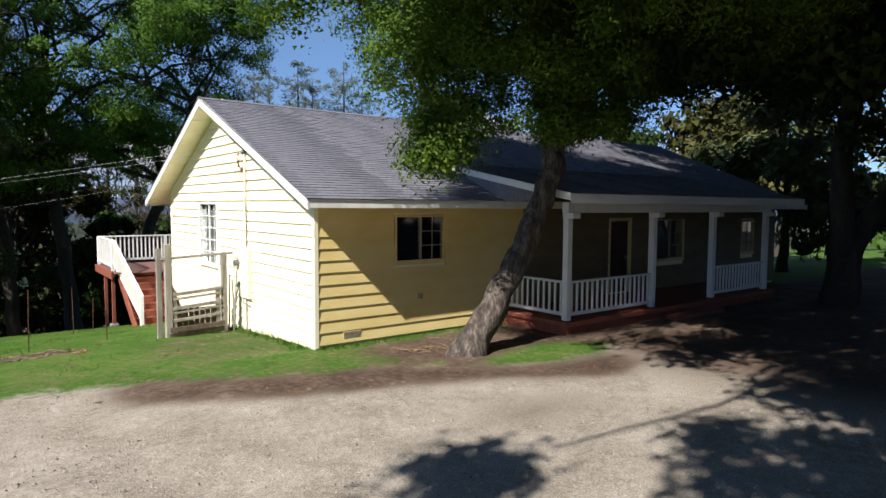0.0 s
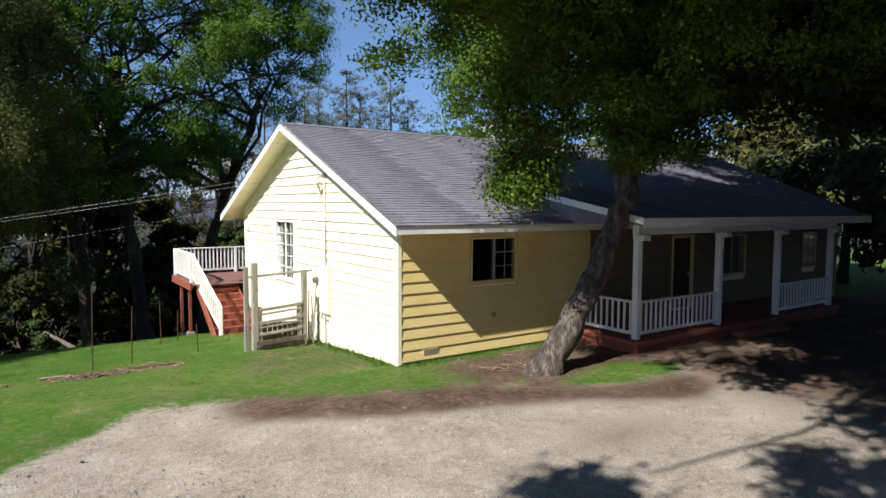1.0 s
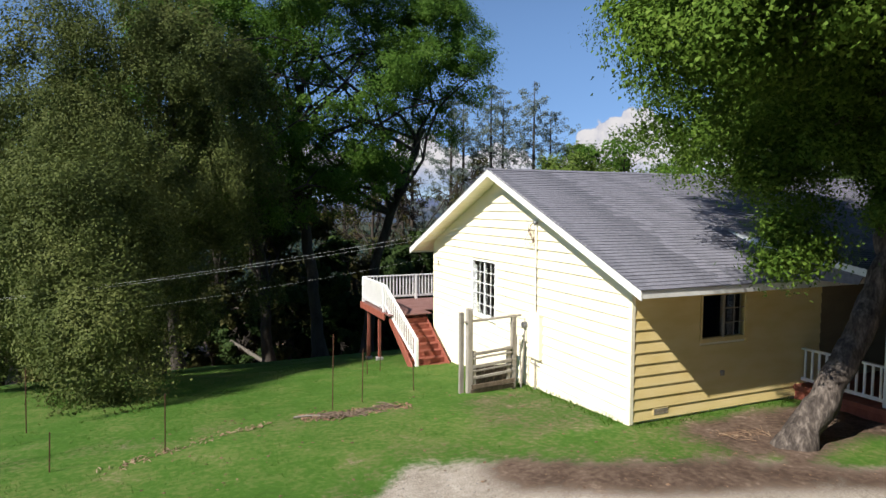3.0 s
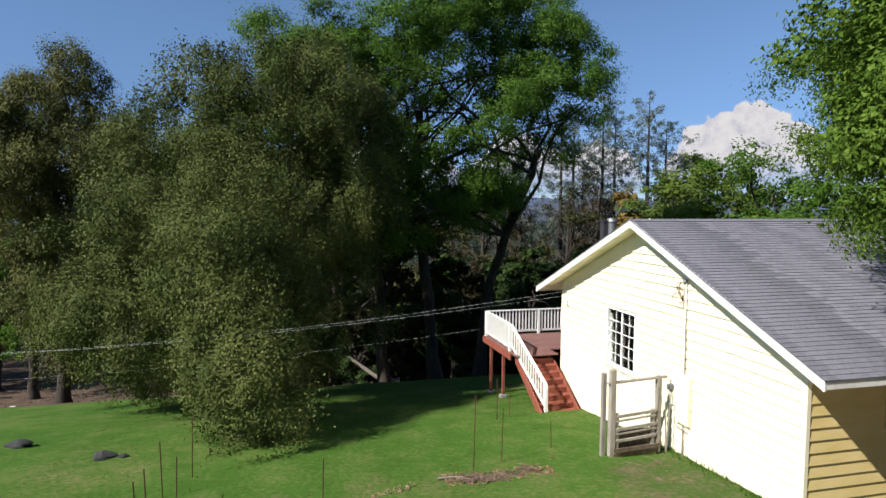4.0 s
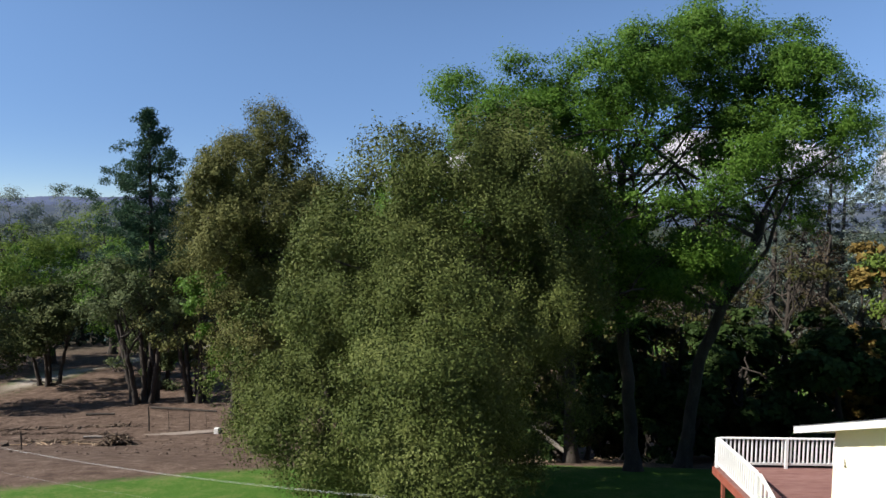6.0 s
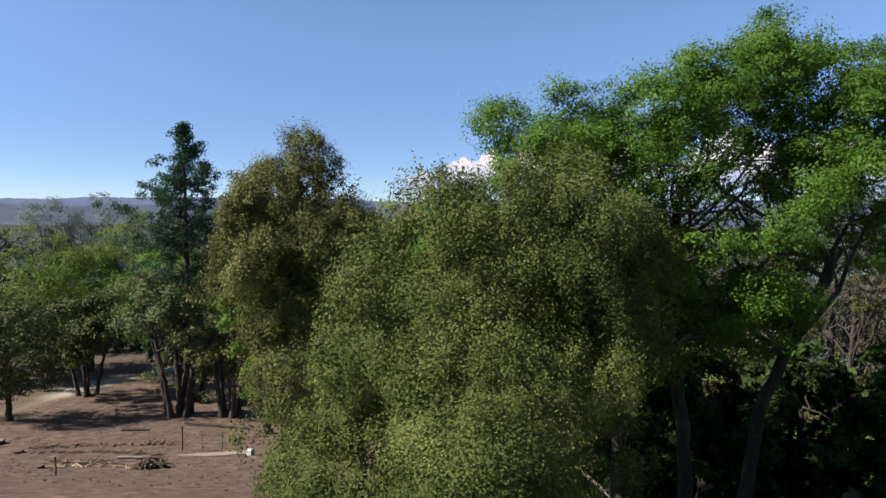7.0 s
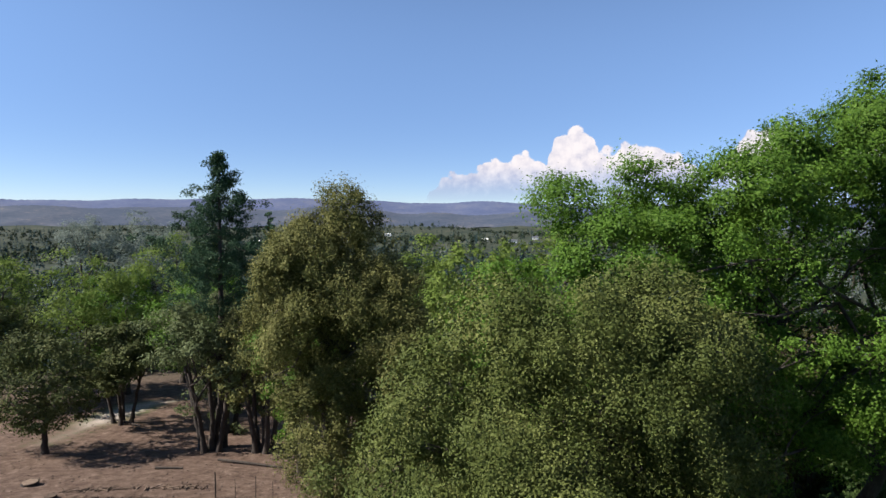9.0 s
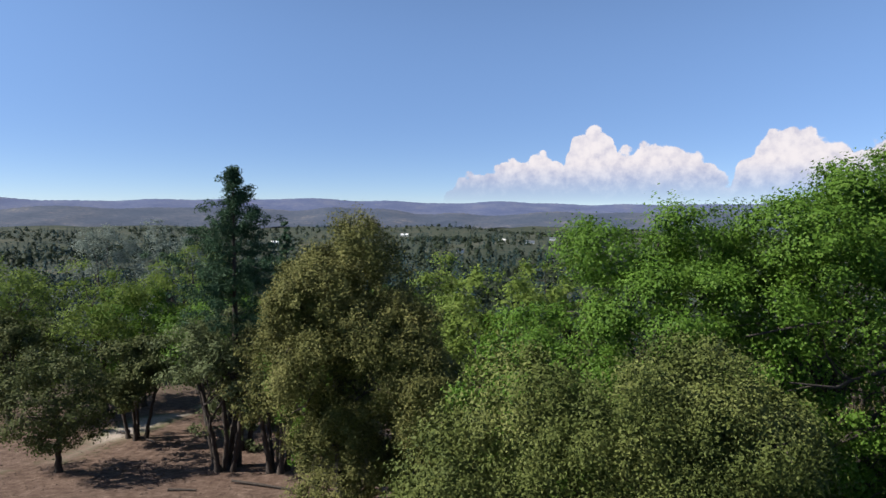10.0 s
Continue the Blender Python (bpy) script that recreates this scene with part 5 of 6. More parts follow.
for i, (x, y, top, rad, mat, lab) in enumerate((
        (27, 31, 12.0, 6.5, GREEN_OAK, "green oak behind the house roof"),
        (35, 26, 13.5, 7.0, GREEN_OAK, "green oak behind the house roof"),
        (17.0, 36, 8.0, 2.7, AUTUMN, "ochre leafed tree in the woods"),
        (10, 38, 0.0, 4.0, SHADED_OAK, "dark oak in the shaded woods"),
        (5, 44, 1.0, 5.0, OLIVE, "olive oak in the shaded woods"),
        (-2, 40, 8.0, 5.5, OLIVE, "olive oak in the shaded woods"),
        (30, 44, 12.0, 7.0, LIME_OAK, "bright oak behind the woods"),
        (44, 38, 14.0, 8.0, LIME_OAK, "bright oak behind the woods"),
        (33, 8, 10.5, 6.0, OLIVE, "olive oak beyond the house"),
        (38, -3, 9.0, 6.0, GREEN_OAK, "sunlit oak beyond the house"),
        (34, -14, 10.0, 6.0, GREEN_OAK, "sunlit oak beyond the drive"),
        (29, 17, 11.0, 5.5, SHADED_OAK, "dark oak beyond the house"),
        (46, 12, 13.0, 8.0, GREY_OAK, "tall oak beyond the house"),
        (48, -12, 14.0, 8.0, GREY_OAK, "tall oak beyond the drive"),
        (8, 33.5, 3.0, 3.8, SHADED_OAK, "dark oak in the shaded woods"),
        (13.5, 32, 3.2, 3.8, SHADED_OAK, "dark oak in the shaded woods"),
        (3.6, 34, 3.4, 3.6, SHADED_OAK, "dark oak in the shaded woods"),
        (1, 36, 1.5, 4.0, SHADED_OAK, "dark oak in the shaded woods"),
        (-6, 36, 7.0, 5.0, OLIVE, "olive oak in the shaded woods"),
        (19, 36, 0.5, 4.0, SHADED_OAK, "dark oak in the shaded woods"),
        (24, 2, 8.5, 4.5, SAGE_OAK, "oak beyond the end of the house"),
        (-3.5, 33, 8.0, 4.5, SHADED_OAK, "dark oak in the shaded woods"),
        (20.5, 32, 9.5, 4.8, LIME_OAK, "bright green oak behind the house roof"),
        (24.5, 32, 10.5, 5.0, GREEN_OAK, "green oak behind the house roof"),
        (27, 42, 6.0, 4.0, AUTUMN, "ochre leafed tree in the woods"),
        (15, 52, 1.0, 5.0, OLIVE, "olive oak behind the shaded woods"),
        (26, 60, 2.5, 6.0, OLIVE, "olive oak behind the shaded woods"),
        (38, 66, 4.0, 6.5, OLIVE, "olive oak behind the shaded woods"),
        (30, 78, 0.5, 6.5, DRY, "dry brown tree behind the shaded woods"),
        (46, 84, 3.0, 8.0, OLIVE, "olive oak behind the shaded woods"),
        (20, 88, -3.0, 7.0, DRY, "dry brown tree behind the shaded woods"),
        (36, 104, -1.0, 8.0, OLIVE, "olive oak far behind the house"),
        (58, 108, 3.0, 9.0, GREEN_OAK, "green oak far behind the house"),
        (12, 104, -5.0, 8.0, OLIVE, "olive oak far behind the house"),
        (52, 62, 6.0, 6.5, GREEN_OAK, "green oak behind the shaded woods"),
        (3, 70, -4.0, 6.0, OLIVE, "olive oak behind the shaded woods"),
        (-19, 52, -1.0, 5.0, GREY_OAK, "dusty oak down the slope"))):
    plain_tree("oak_tree", lab, x, y, top, rad, mat, 70 + i, *((420, 56, 0.24) if 28 < y < 34 and mat != SHADED_OAK else (150, 58, 0.44 if mat == SHADED_OAK else 0.4)), 0.05, G2)

for i, (x, y, top, width) in enumerate(((15.4, 44, 14.2, 5.0), (17.6, 46, 15.2, 4.6), (19.6, 44, 16.0, 5.0), (22.0, 46, 15.2, 4.8), (24.4, 44, 16.8, 5.4), (27.0, 45, 14.0, 5.0), (12.6, 47, 13.2, 4.6))):
    pine("grey_pine", "thin grey-green pine with sparse foliage", x, y, top, width + 1.8, GREY_PINE, 400 + i, 22, 190, 0.26, 0.3, 0.2, "grey pines behind the house", (2.8, 0.6))

G4 = "shrubs in the shaded woods"
rng = np.random.default_rng(9)
for i in range(22):
    x, y = -10 + (i % 11) * 3.0 + rng.uniform(-0.8, 0.8), (31.0 if i < 11 else 35) + rng.uniform(-1.2, 2)
    plain_tree("shrub", "dark low shrub in the shaded woods", x, y, gz(x, y) + rng.uniform(3, 5.2), rng.uniform(1.8, 2.6), SHADED_OAK if i % 3 else OLIVE, 160 + i, 60, 44, 0.3, 0.02, G4)
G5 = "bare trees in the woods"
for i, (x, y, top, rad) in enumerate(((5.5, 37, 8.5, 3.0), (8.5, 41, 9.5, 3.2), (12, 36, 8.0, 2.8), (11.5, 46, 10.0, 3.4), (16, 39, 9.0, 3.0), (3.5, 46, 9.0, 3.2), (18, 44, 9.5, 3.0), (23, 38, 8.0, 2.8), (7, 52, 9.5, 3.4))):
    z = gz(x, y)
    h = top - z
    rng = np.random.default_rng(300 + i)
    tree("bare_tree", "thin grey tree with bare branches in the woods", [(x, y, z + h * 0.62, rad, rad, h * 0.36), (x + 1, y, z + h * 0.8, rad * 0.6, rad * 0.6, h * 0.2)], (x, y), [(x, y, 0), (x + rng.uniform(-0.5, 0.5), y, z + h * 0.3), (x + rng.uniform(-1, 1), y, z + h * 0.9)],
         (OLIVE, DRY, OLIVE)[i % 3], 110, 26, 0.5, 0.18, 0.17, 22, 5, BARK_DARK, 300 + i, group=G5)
# Unseen oaks added to block sky light from the porch and front wall.
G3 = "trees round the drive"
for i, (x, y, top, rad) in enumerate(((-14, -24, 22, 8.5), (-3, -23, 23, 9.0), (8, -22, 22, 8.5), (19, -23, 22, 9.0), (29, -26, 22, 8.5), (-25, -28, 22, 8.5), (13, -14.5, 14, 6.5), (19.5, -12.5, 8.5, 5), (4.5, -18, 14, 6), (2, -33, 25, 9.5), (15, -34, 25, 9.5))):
    plain_tree("oak_tree", "unseen dense oak added round the drive to block sky light", x, y, top, rad, SHADED_OAK, 130 + i, 120, 40, 1.3, 0.06, G3)

# ---- far woods, hills and clouds ----
FAR_OAK = leaf_material("far_oak_leaf", (0.014, 0.024, 0.015), (0.028, 0.04, 0.022), (0.055, 0.063, 0.032), 0.012, 0.2, 0.12)
FAR_PINE = leaf_material("far_pine_needle", (0.014, 0.032, 0.034), (0.026, 0.05, 0.048), (0.05, 0.08, 0.066), 0.02, 0.15, 0.15)


def far_wood(name, label, mat, count, seed, conifer):
    """Single far trees over the valley, in copses and rows with open fields between."""
    rng = np.random.default_rng(seed)
    pos, nrm, size = [], [], []
    for k in range(count):
        d = 125 * (2150 / 125) ** (rng.random() ** 0.75)
        a = radians(rng.uniform(50, 144))
        x, y = -12 + d * math.cos(a), d * math.sin(a)
        patch = math.sin(x * 0.011 + 1.9 * math.sin(y * 0.007)) + math.sin(y * 0.016 + 0.8 + 1.5 * math.sin(x * 0.009)) + 0.7 * math.sin(x * 0.043) * math.sin(y * 0.037 + 1)
        if patch > (0.55 if conifer else 0.6) + rng.normal() * 0.3 and d > 220:
            continue
        z = gz(x, y)
        w = rng.uniform(2.2, 3.6) if conifer else rng.uniform(3.0, 6.5)
        h = rng.uniform(11, 22) if conifer else w * rng.uniform(1.0, 1.7) + 2
        if d < 260:
            h = min(h, 9)
        n = 90 if d < 260 else 50 if d < 600 else 22
        q = rng.normal(size=(n, 3))
        q /= np.linalg.norm(q, axis=1)[:, None]
        q[:, 2] = abs(q[:, 2]) if not conifer else rng.random(n) ** 1.4
        wide = (1.05 - q[:, 2]) * rng.uniform(0.6, 1.2, n) if conifer else rng.uniform(0.7, 1.1, n)
        pos.append(np.stack([x + q[:, 0] * w * wide, y + q[:, 1] * w * wide, z + h * (0.08 + 0.92 * q[:, 2])], 1))
        m = q * np.array([1, 1, 0.6]) + np.array([0, -0.2, 0.3]) + rng.normal(size=(n, 3)) * 0.2
        nrm.append(m / np.linalg.norm(m, axis=1)[:, None])
        size.append(np.full(n, w * (0.24 if d < 260 else 0.42 if d < 600 else 0.75)) * rng.uniform(0.6, 1.4, n))
    v, f = leaves(np.concatenate(pos), np.concatenate(nrm), np.concatenate(size), rng, wide=0.85, small=True)
    return tagged(raw(name, v, f, mat), label, "woods", kind="stuff")


far_wood("far_woods", "mixed green oak woods filling the valley", FAR_OAK, 5200, 77, False)
far_wood("far_conifers", "dark blue-green conifers standing in the valley", FAR_PINE, 3000, 78, True)
for i, (x, y, w) in enumerate(((-20, 1180, 16), (-80, 1320, 13), (25, 1290, 12), (-330, 1500, 18), (-120, 900, 11), (-560, 1250, 15))):
    z = gz(x, y)
    farm = thing("farm_house", x, y, z, "small white house far off in the valley", "house", "far houses")
    part("wall", box(x - w / 2, y - 5, z - 1, x + w / 2, y + 5, z + 4), WHITE, farm)
    b = bmesh.new()
    hexa(b, [(x - w / 2 - 0.6, y - 5.8, z + 3.9), (x + w / 2 + 0.6, y - 5.8, z + 3.9), (x + w / 2 + 0.6, y + 5.8, z + 3.9), (x - w / 2 - 0.6, y + 5.8, z + 3.9), (x - w / 2 - 0.6, y - 0.1, z + 6.5), (x + w / 2 + 0.6, y - 0.1, z + 6.5), (x + w / 2 + 0.6, y + 0.1, z + 6.5), (x - w / 2 - 0.6, y + 0.1, z + 6.5)])
    part("roof", b, TRIM if i % 2 else METAL, farm)


def hill_range(name, dist, base, height, wave, seed, mat, label):
    """A long ridge across the view, with a rolling crest."""
    rng = np.random.default_rng(seed)
    n_ang = 1400
    ang = np.linspace(radians(-5), radians(185), n_ang)
    ph = rng.uniform(0, 6.28, 8)
    crest = sum(np.sin(ang * (7 + 9 * i) + ph[i]) * wave / (1 + 0.7 * i) for i in range(8))
    rows = []
    for k, s in enumerate(np.linspace(0, 1, 9)):
        r = dist * (0.86 + 0.14 * s)
        z = base + (height + crest - base) * s ** 0.8
        z = z + np.sin(ang * 90 + k * 1.7) * 3 * (1 - s)
        z = z + rng.normal(size=n_ang) * dist * 0.0003 * (s > 0.99)
        rows.append(np.stack([-12 + r * np.cos(ang), r * np.sin(ang), z], 1))
    v = np.concatenate(rows)
    n = len(ang)
    j, i = np.meshgrid(np.arange(8), np.arange(n - 1), indexing="ij")
    f = np.stack([j * n + i + 1, j * n + i, (j + 1) * n + i, (j + 1) * n + i + 1], -1).reshape(-1, 4)
    return tagged(raw(name, v, f, mat, smooth=True), label, "hills", kind="structure")


# Distance haze is painted into both hill colours as blue.
HILL_FAR = material("hazed_far_hill", [(0.34, (0.05, 0.068, 0.13)), (0.5, (0.066, 0.086, 0.15)), (0.66, (0.1, 0.112, 0.16))], 0.006, 0.04, 1.0, 0)
HILL_MID = material("hazed_wooded_hill", [(0.36, (0.03, 0.045, 0.07)), (0.5, (0.046, 0.06, 0.085)), (0.6, (0.066, 0.076, 0.095)), (0.7, (0.14, 0.128, 0.118))], 0.006, 0.06, 1.0, 0)
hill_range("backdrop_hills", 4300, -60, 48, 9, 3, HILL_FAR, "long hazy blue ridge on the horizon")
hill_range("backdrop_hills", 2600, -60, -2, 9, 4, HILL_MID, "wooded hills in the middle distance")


def cloud_sheet(dist=4500):
    """Cumulus on the sky, a far curved sheet whose cover follows heaps of noise above a flat base."""
    az = np.linspace(radians(20), radians(112), 140)
    el = np.linspace(radians(-1), radians(16), 40)
    a, e = np.meshgrid(az, el, indexing="xy")
    v = np.stack([-12 + dist * np.cos(a), dist * np.sin(a), 16 + dist * np.tan(e)], -1).reshape(-1, 3)
    n = len(az)
    j, i = np.meshgrid(np.arange(len(el) - 1), np.arange(n - 1), indexing="ij")
    f = np.stack([j * n + i, j * n + i + 1, (j + 1) * n + i + 1, (j + 1) * n + i], -1).reshape(-1, 4)
    m = bpy.data.materials.new("cloud_cover")
    m.use_nodes = True
    nd, l = m.node_tree.nodes, m.node_tree.links
    nd.remove(nd["Principled BSDF"])
    co = nd.new("ShaderNodeTexCoord")

    def tex(scale, detail, rough):
        t = nd.new("ShaderNodeTexNoise")
        t.inputs["Scale"].default_value, t.inputs["Detail"].default_value, t.inputs["Roughness"].default_value = scale, detail, rough
        l.new(co.outputs["Object"], t.inputs["Vector"])
        return t.outputs["Fac"]

    def maths(op, x, y, z=None):
        k = nd.new("ShaderNodeMath")
        k.operation = op
        for q, val in enumerate((x, y, z)):
            if val is None:
                continue
            if isinstance(val, (int, float)):
                k.inputs[q].default_value = val
            else:
                l.new(val, k.inputs[q])
        return k.outputs[0]

    def steps(x, lo, hi, to0=0.0, to1=1.0):
        r = nd.new("ShaderNodeMapRange")
        r.interpolation_type = "SMOOTHSTEP"
        for key, val in (("From Min", lo), ("From Max", hi), ("To Min", to0), ("To Max", to1)):
            r.inputs[key].default_value = val
        l.new(x, r.inputs["Value"])
        return r.outputs["Result"]

    lump = nd.new("ShaderNodeTexVoronoi")
    lump.feature = "SMOOTH_F1"
    lump.inputs["Scale"].default_value, lump.inputs["Smoothness"].default_value = 0.011, 0.35
    l.new(co.outputs["Object"], lump.inputs["Vector"])
    at = nd.new("ShaderNodeAttribute")
    at.attribute_name = "heap"
    rough = maths("MULTIPLY_ADD", tex(0.007, 9, 0.62), 0.75, -0.37)
    puff = maths("MULTIPLY_ADD", lump.outputs["Distance"], -0.5, 0.22)
    dens = maths("ADD", at.outputs["Fac"], maths("ADD", rough, puff))
    cover = steps(dens, 0.0, 0.1)
    lo = nd.new("ShaderNodeAttribute")
    lo.attribute_name = "base"
    cover = maths("MULTIPLY", cover, lo.outputs["Fac"])
    # The sheet glows; lit white tops and shaded lilac bases are in its colour.
    shade = steps(maths("ADD", maths("MULTIPLY", tex(0.012, 6, 0.6), 0.8), maths("MULTIPLY", lo.outputs["Fac"], 0.6)), 0.6, 1.12)
    mix = nd.new("ShaderNodeMix")
    mix.data_type = "RGBA"
    mix.inputs["A"].default_value, mix.inputs["B"].default_value = (0.4, 0.43, 0.6, 1), (0.9, 0.87, 0.88, 1)
    l.new(shade, mix.inputs["Factor"])
    em, tr, sh = nd.new("ShaderNodeEmission"), nd.new("ShaderNodeBsdfTransparent"), nd.new("ShaderNodeMixShader")
    l.new(mix.outputs["Result"], em.inputs["Color"])
    em.inputs["Strength"].default_value = 0.6
    l.new(cover, sh.inputs[0])
    l.new(tr.outputs[0], sh.inputs[1])
    l.new(em.outputs[0], sh.inputs[2])
    l.new(sh.outputs[0], nd["Material Output"].inputs["Surface"])
    ob = raw("backdrop_clouds", v, f, m, smooth=True)
    top = np.zeros_like(a)
    for c, w, h in ((94.5, 4.0, 3.2), (90, 5.5, 4.6), (85.0, 3.0, 7.4), (79.5, 6, 5.8), (69, 5, 6.6), (62, 5, 5.6), (50, 7, 8.5), (41, 6, 6), (30, 8, 5)):
        top = np.maximum(top, radians(h) * np.clip(1 - ((np.degrees(a) - c) / w) ** 2, 0, 1) ** 0.5)
    heap = (top - e) / radians(3.0)
    base = np.clip((e - radians(0.3)) / radians(3.6), 0, 1) * (top > 0)
    for name, val in (("heap", np.clip(heap, -1.5, 1)), ("base", base ** 0.7)):
        ob.data.attributes.new(name, "FLOAT", "POINT").data.foreach_set("value", val.ravel().astype(np.float32))
    return tagged(ob, "white cumulus clouds low over the hills", "clouds", kind="structure")


cloud_sheet()

# ---- small things in the yard ----
BRUSH = material("cut_brush", [(0.2, (0.04, 0.028, 0.02)), (0.5, (0.1, 0.07, 0.05)), (0.85, (0.24, 0.18, 0.125))], 5, 40, 0.95, 0.3, island=0.3)


def scatter_sticks(name, label, category, spots, count, length, radius, seed, mat=WOODCHIP, kind="stuff", pile=0.0):
    """Dry sticks and bark lying along a line of spots; with pile, heaped up."""
    rng = np.random.default_rng(seed)
    pts = np.array(spots, float)
    paths = []
    for k in range(count):
        u = rng.uniform(0, len(pts) - 1)
        i = min(int(u), len(pts) - 2)
        c = pts[i] + (pts[i + 1] - pts[i]) * (u - i) + rng.normal(size=2) * 0.12 * (1 + pile * 2)
        a = rng.uniform(0, np.pi)
        ln = length * rng.uniform(0.3, 1.2)
        z = gz(c[0], c[1]) + radius + pile * rng.random() * max(0.0, 1 - abs(u - (len(pts) - 1) / 2) / (len(pts) / 2))
        d = np.array([np.cos(a), np.sin(a), rng.normal() * (0.08 + 0.25 * pile)]) * ln / 2
        q = np.array([c[0], c[1], z])
        r = radius * rng.uniform(0.4, 1.2)
        paths.append([(*(q - d), r), (*(q + [0, 0, 0.02]), r * 0.9), (*(q + d), r * 0.6)])
    v, f = tubes(paths, 5)
    return tagged(raw(name, v, f, mat), label, category, kind=kind)


scatter_sticks("bark_mulch", "low bed of dry bark and sticks in the grass", "mulch", [(-5.6, 3.5), (-4.9, 3.45), (-3.8, 3.7)], 190, 0.26, 0.015, 31, BRUSH)
scatter_sticks("dry_leaves", "line of dry bark bits in the grass", "mulch", [(-9.8, 2.0), (-8.6, 2.5), (-7.4, 3.1), (-6.6, 3.6)], 110, 0.12, 0.01, 32)
scatter_sticks("dry_twigs", "dry twigs beside the oak trunk", "twigs", [(1.2, -1.2), (1.6, -1.4), (2.2, -1.3)], 40, 0.4, 0.008, 33)
scatter_sticks("brush_pile", "heap of cut brown branches on bare earth", "brush pile", [(-37.8, 41.4), (-37.1, 41.8), (-36.3, 42.2)], 240, 1.2, 0.045, 34, BRUSH, pile=0.9)
scatter_sticks("cut_wood", "cut branches lying on bare earth", "branches", [(-46, 43), (-42, 42.5), (-39.5, 42.8)], 60, 1.5, 0.06, 35, BRUSH, pile=0.15)
scatter_sticks("cut_wood", "cut branches lying on bare earth", "branches", [(-52, 48), (-47, 50), (-40, 52)], 60, 1.6, 0.06, 36, BRUSH, pile=0.1)
scatter_sticks("fallen_branches", "fallen branches under the shaded trees", "branches", [(-8, 30), (-3, 31), (3, 30)], 60, 1.8, 0.05, 37, pile=0.2)


def log(x0, y0, z0, x1, y1, z1, r, label, mat=GREYWOOD):
    ob = thing("fallen_log", (x0 + x1) / 2, (y0 + y1) / 2, min(z0, z1), label, "log")
    v, f = tubes([[(x0, y0, z0, r), ((x0 + x1) / 2, (y0 + y1) / 2 + 0.06, (z0 + z1) / 2, r * 0.9), (x1, y1, z1, r * 0.7)]], 9)
    raw("log_wood", v, f, mat, ob, smooth=True)


log(-5.6, 30.5, gz(-5.6, 30.5) + 2.2, -3.0, 29.6, gz(-3.0, 29.6) + 0.1, 0.16, "pale dead trunk leaning under the trees")
log(-6.1, 3.62, gz(-6.1, 3.62) + 0.03, -5.5, 3.56, gz(-5.5, 3.56) + 0.02, 0.025, "pale bent log edging the mulch bed")


def boulder(x, y, r, seed, label):
    rng = np.random.default_rng(seed)
    b = bmesh.new()
    bmesh.ops.create_icosphere(b, subdivisions=3, radius=1)
    ph = rng.uniform(0, 6, 6)
    for v in b.verts:
        p = v.co
        k = 1 + 0.16 * math.sin(3 * p.x + ph[0]) + 0.14 * math.sin(4 * p.y + ph[1]) + 0.08 * math.sin(9 * p.z + 7 * p.x + ph[2])
        v.co = Vector((x + p.x * r * k * 1.4, y + p.y * r * k, gz(x, y) + r * 0.15 + p.z * r * 0.55 * k))
    tagged(part("boulder", b, ROCK), label, "rock")


boulder(-13.8, 7.8, 0.2, 1, "dark grey rock lying in the lawn")
boulder(-13.35, 7.7, 0.1, 2, "small grey rock lying in the lawn")
boulder(-16.5, 9.8, 0.24, 3, "pale flat rock lying in the lawn")
for x, y, h, r in ((-38.2, 49.2, 2.3, 0.07), (-36.4, 49.3, 1.9, 0.025), (-34.5, 49.3, 2.1, 0.04), (-32.9, 49.2, 1.8, 0.025), (-39.6, 34.6, 1.3, 0.05)):
    post = thing("wooden_post", x, y, gz(x, y), "upright dark wooden post on bare earth", "fence post", "far fence posts")
    v, f = tubes([[(x, y, gz(x, y) - 0.2, r), (x + 0.03, y, gz(x, y) + h * 0.5, r), (x, y, gz(x, y) + h, r * 0.9)]], 8)
    raw("post_wood", v, f, BARK_DARK, post)

slab = thing("concrete_slab", -34.7, 48.0, gz(-34.7, 48.0), "low dusty concrete slab on bare earth", "slab")
z = gz(-34.7, 48.0)
b = bmesh.new()
hexa(b, [(-37.6, 46.8, z - 0.5), (-31.8, 48.4, z - 0.5), (-32.0, 49.1, z - 0.5), (-37.8, 47.5, z - 0.5), (-37.6, 46.8, z + 0.15), (-31.8, 48.4, z + 0.12), (-32.0, 49.1, z + 0.12), (-37.8, 47.5, z + 0.15)])
bmesh.ops.bevel(b, geom=list(b.edges), offset=0.03, segments=1, affect="EDGES")
part("slab_body", b, DUSTY, slab)
crate = thing("white_box", -31.5, 48.4, gz(-31.5, 48.4), "small white box with a dark side by the slab", "box")
z = gz(-31.5, 48.4)
part("box_body", box(-31.80, 48.2, z - 0.1, -31.40, 48.6, z + 0.5, 0.02), TRIM, crate)
part("dark_panel", box(-31.39, 48.22, z - 0.05, -31.20, 48.58, z + 0.45, 0.01), DARKSTEEL, crate)


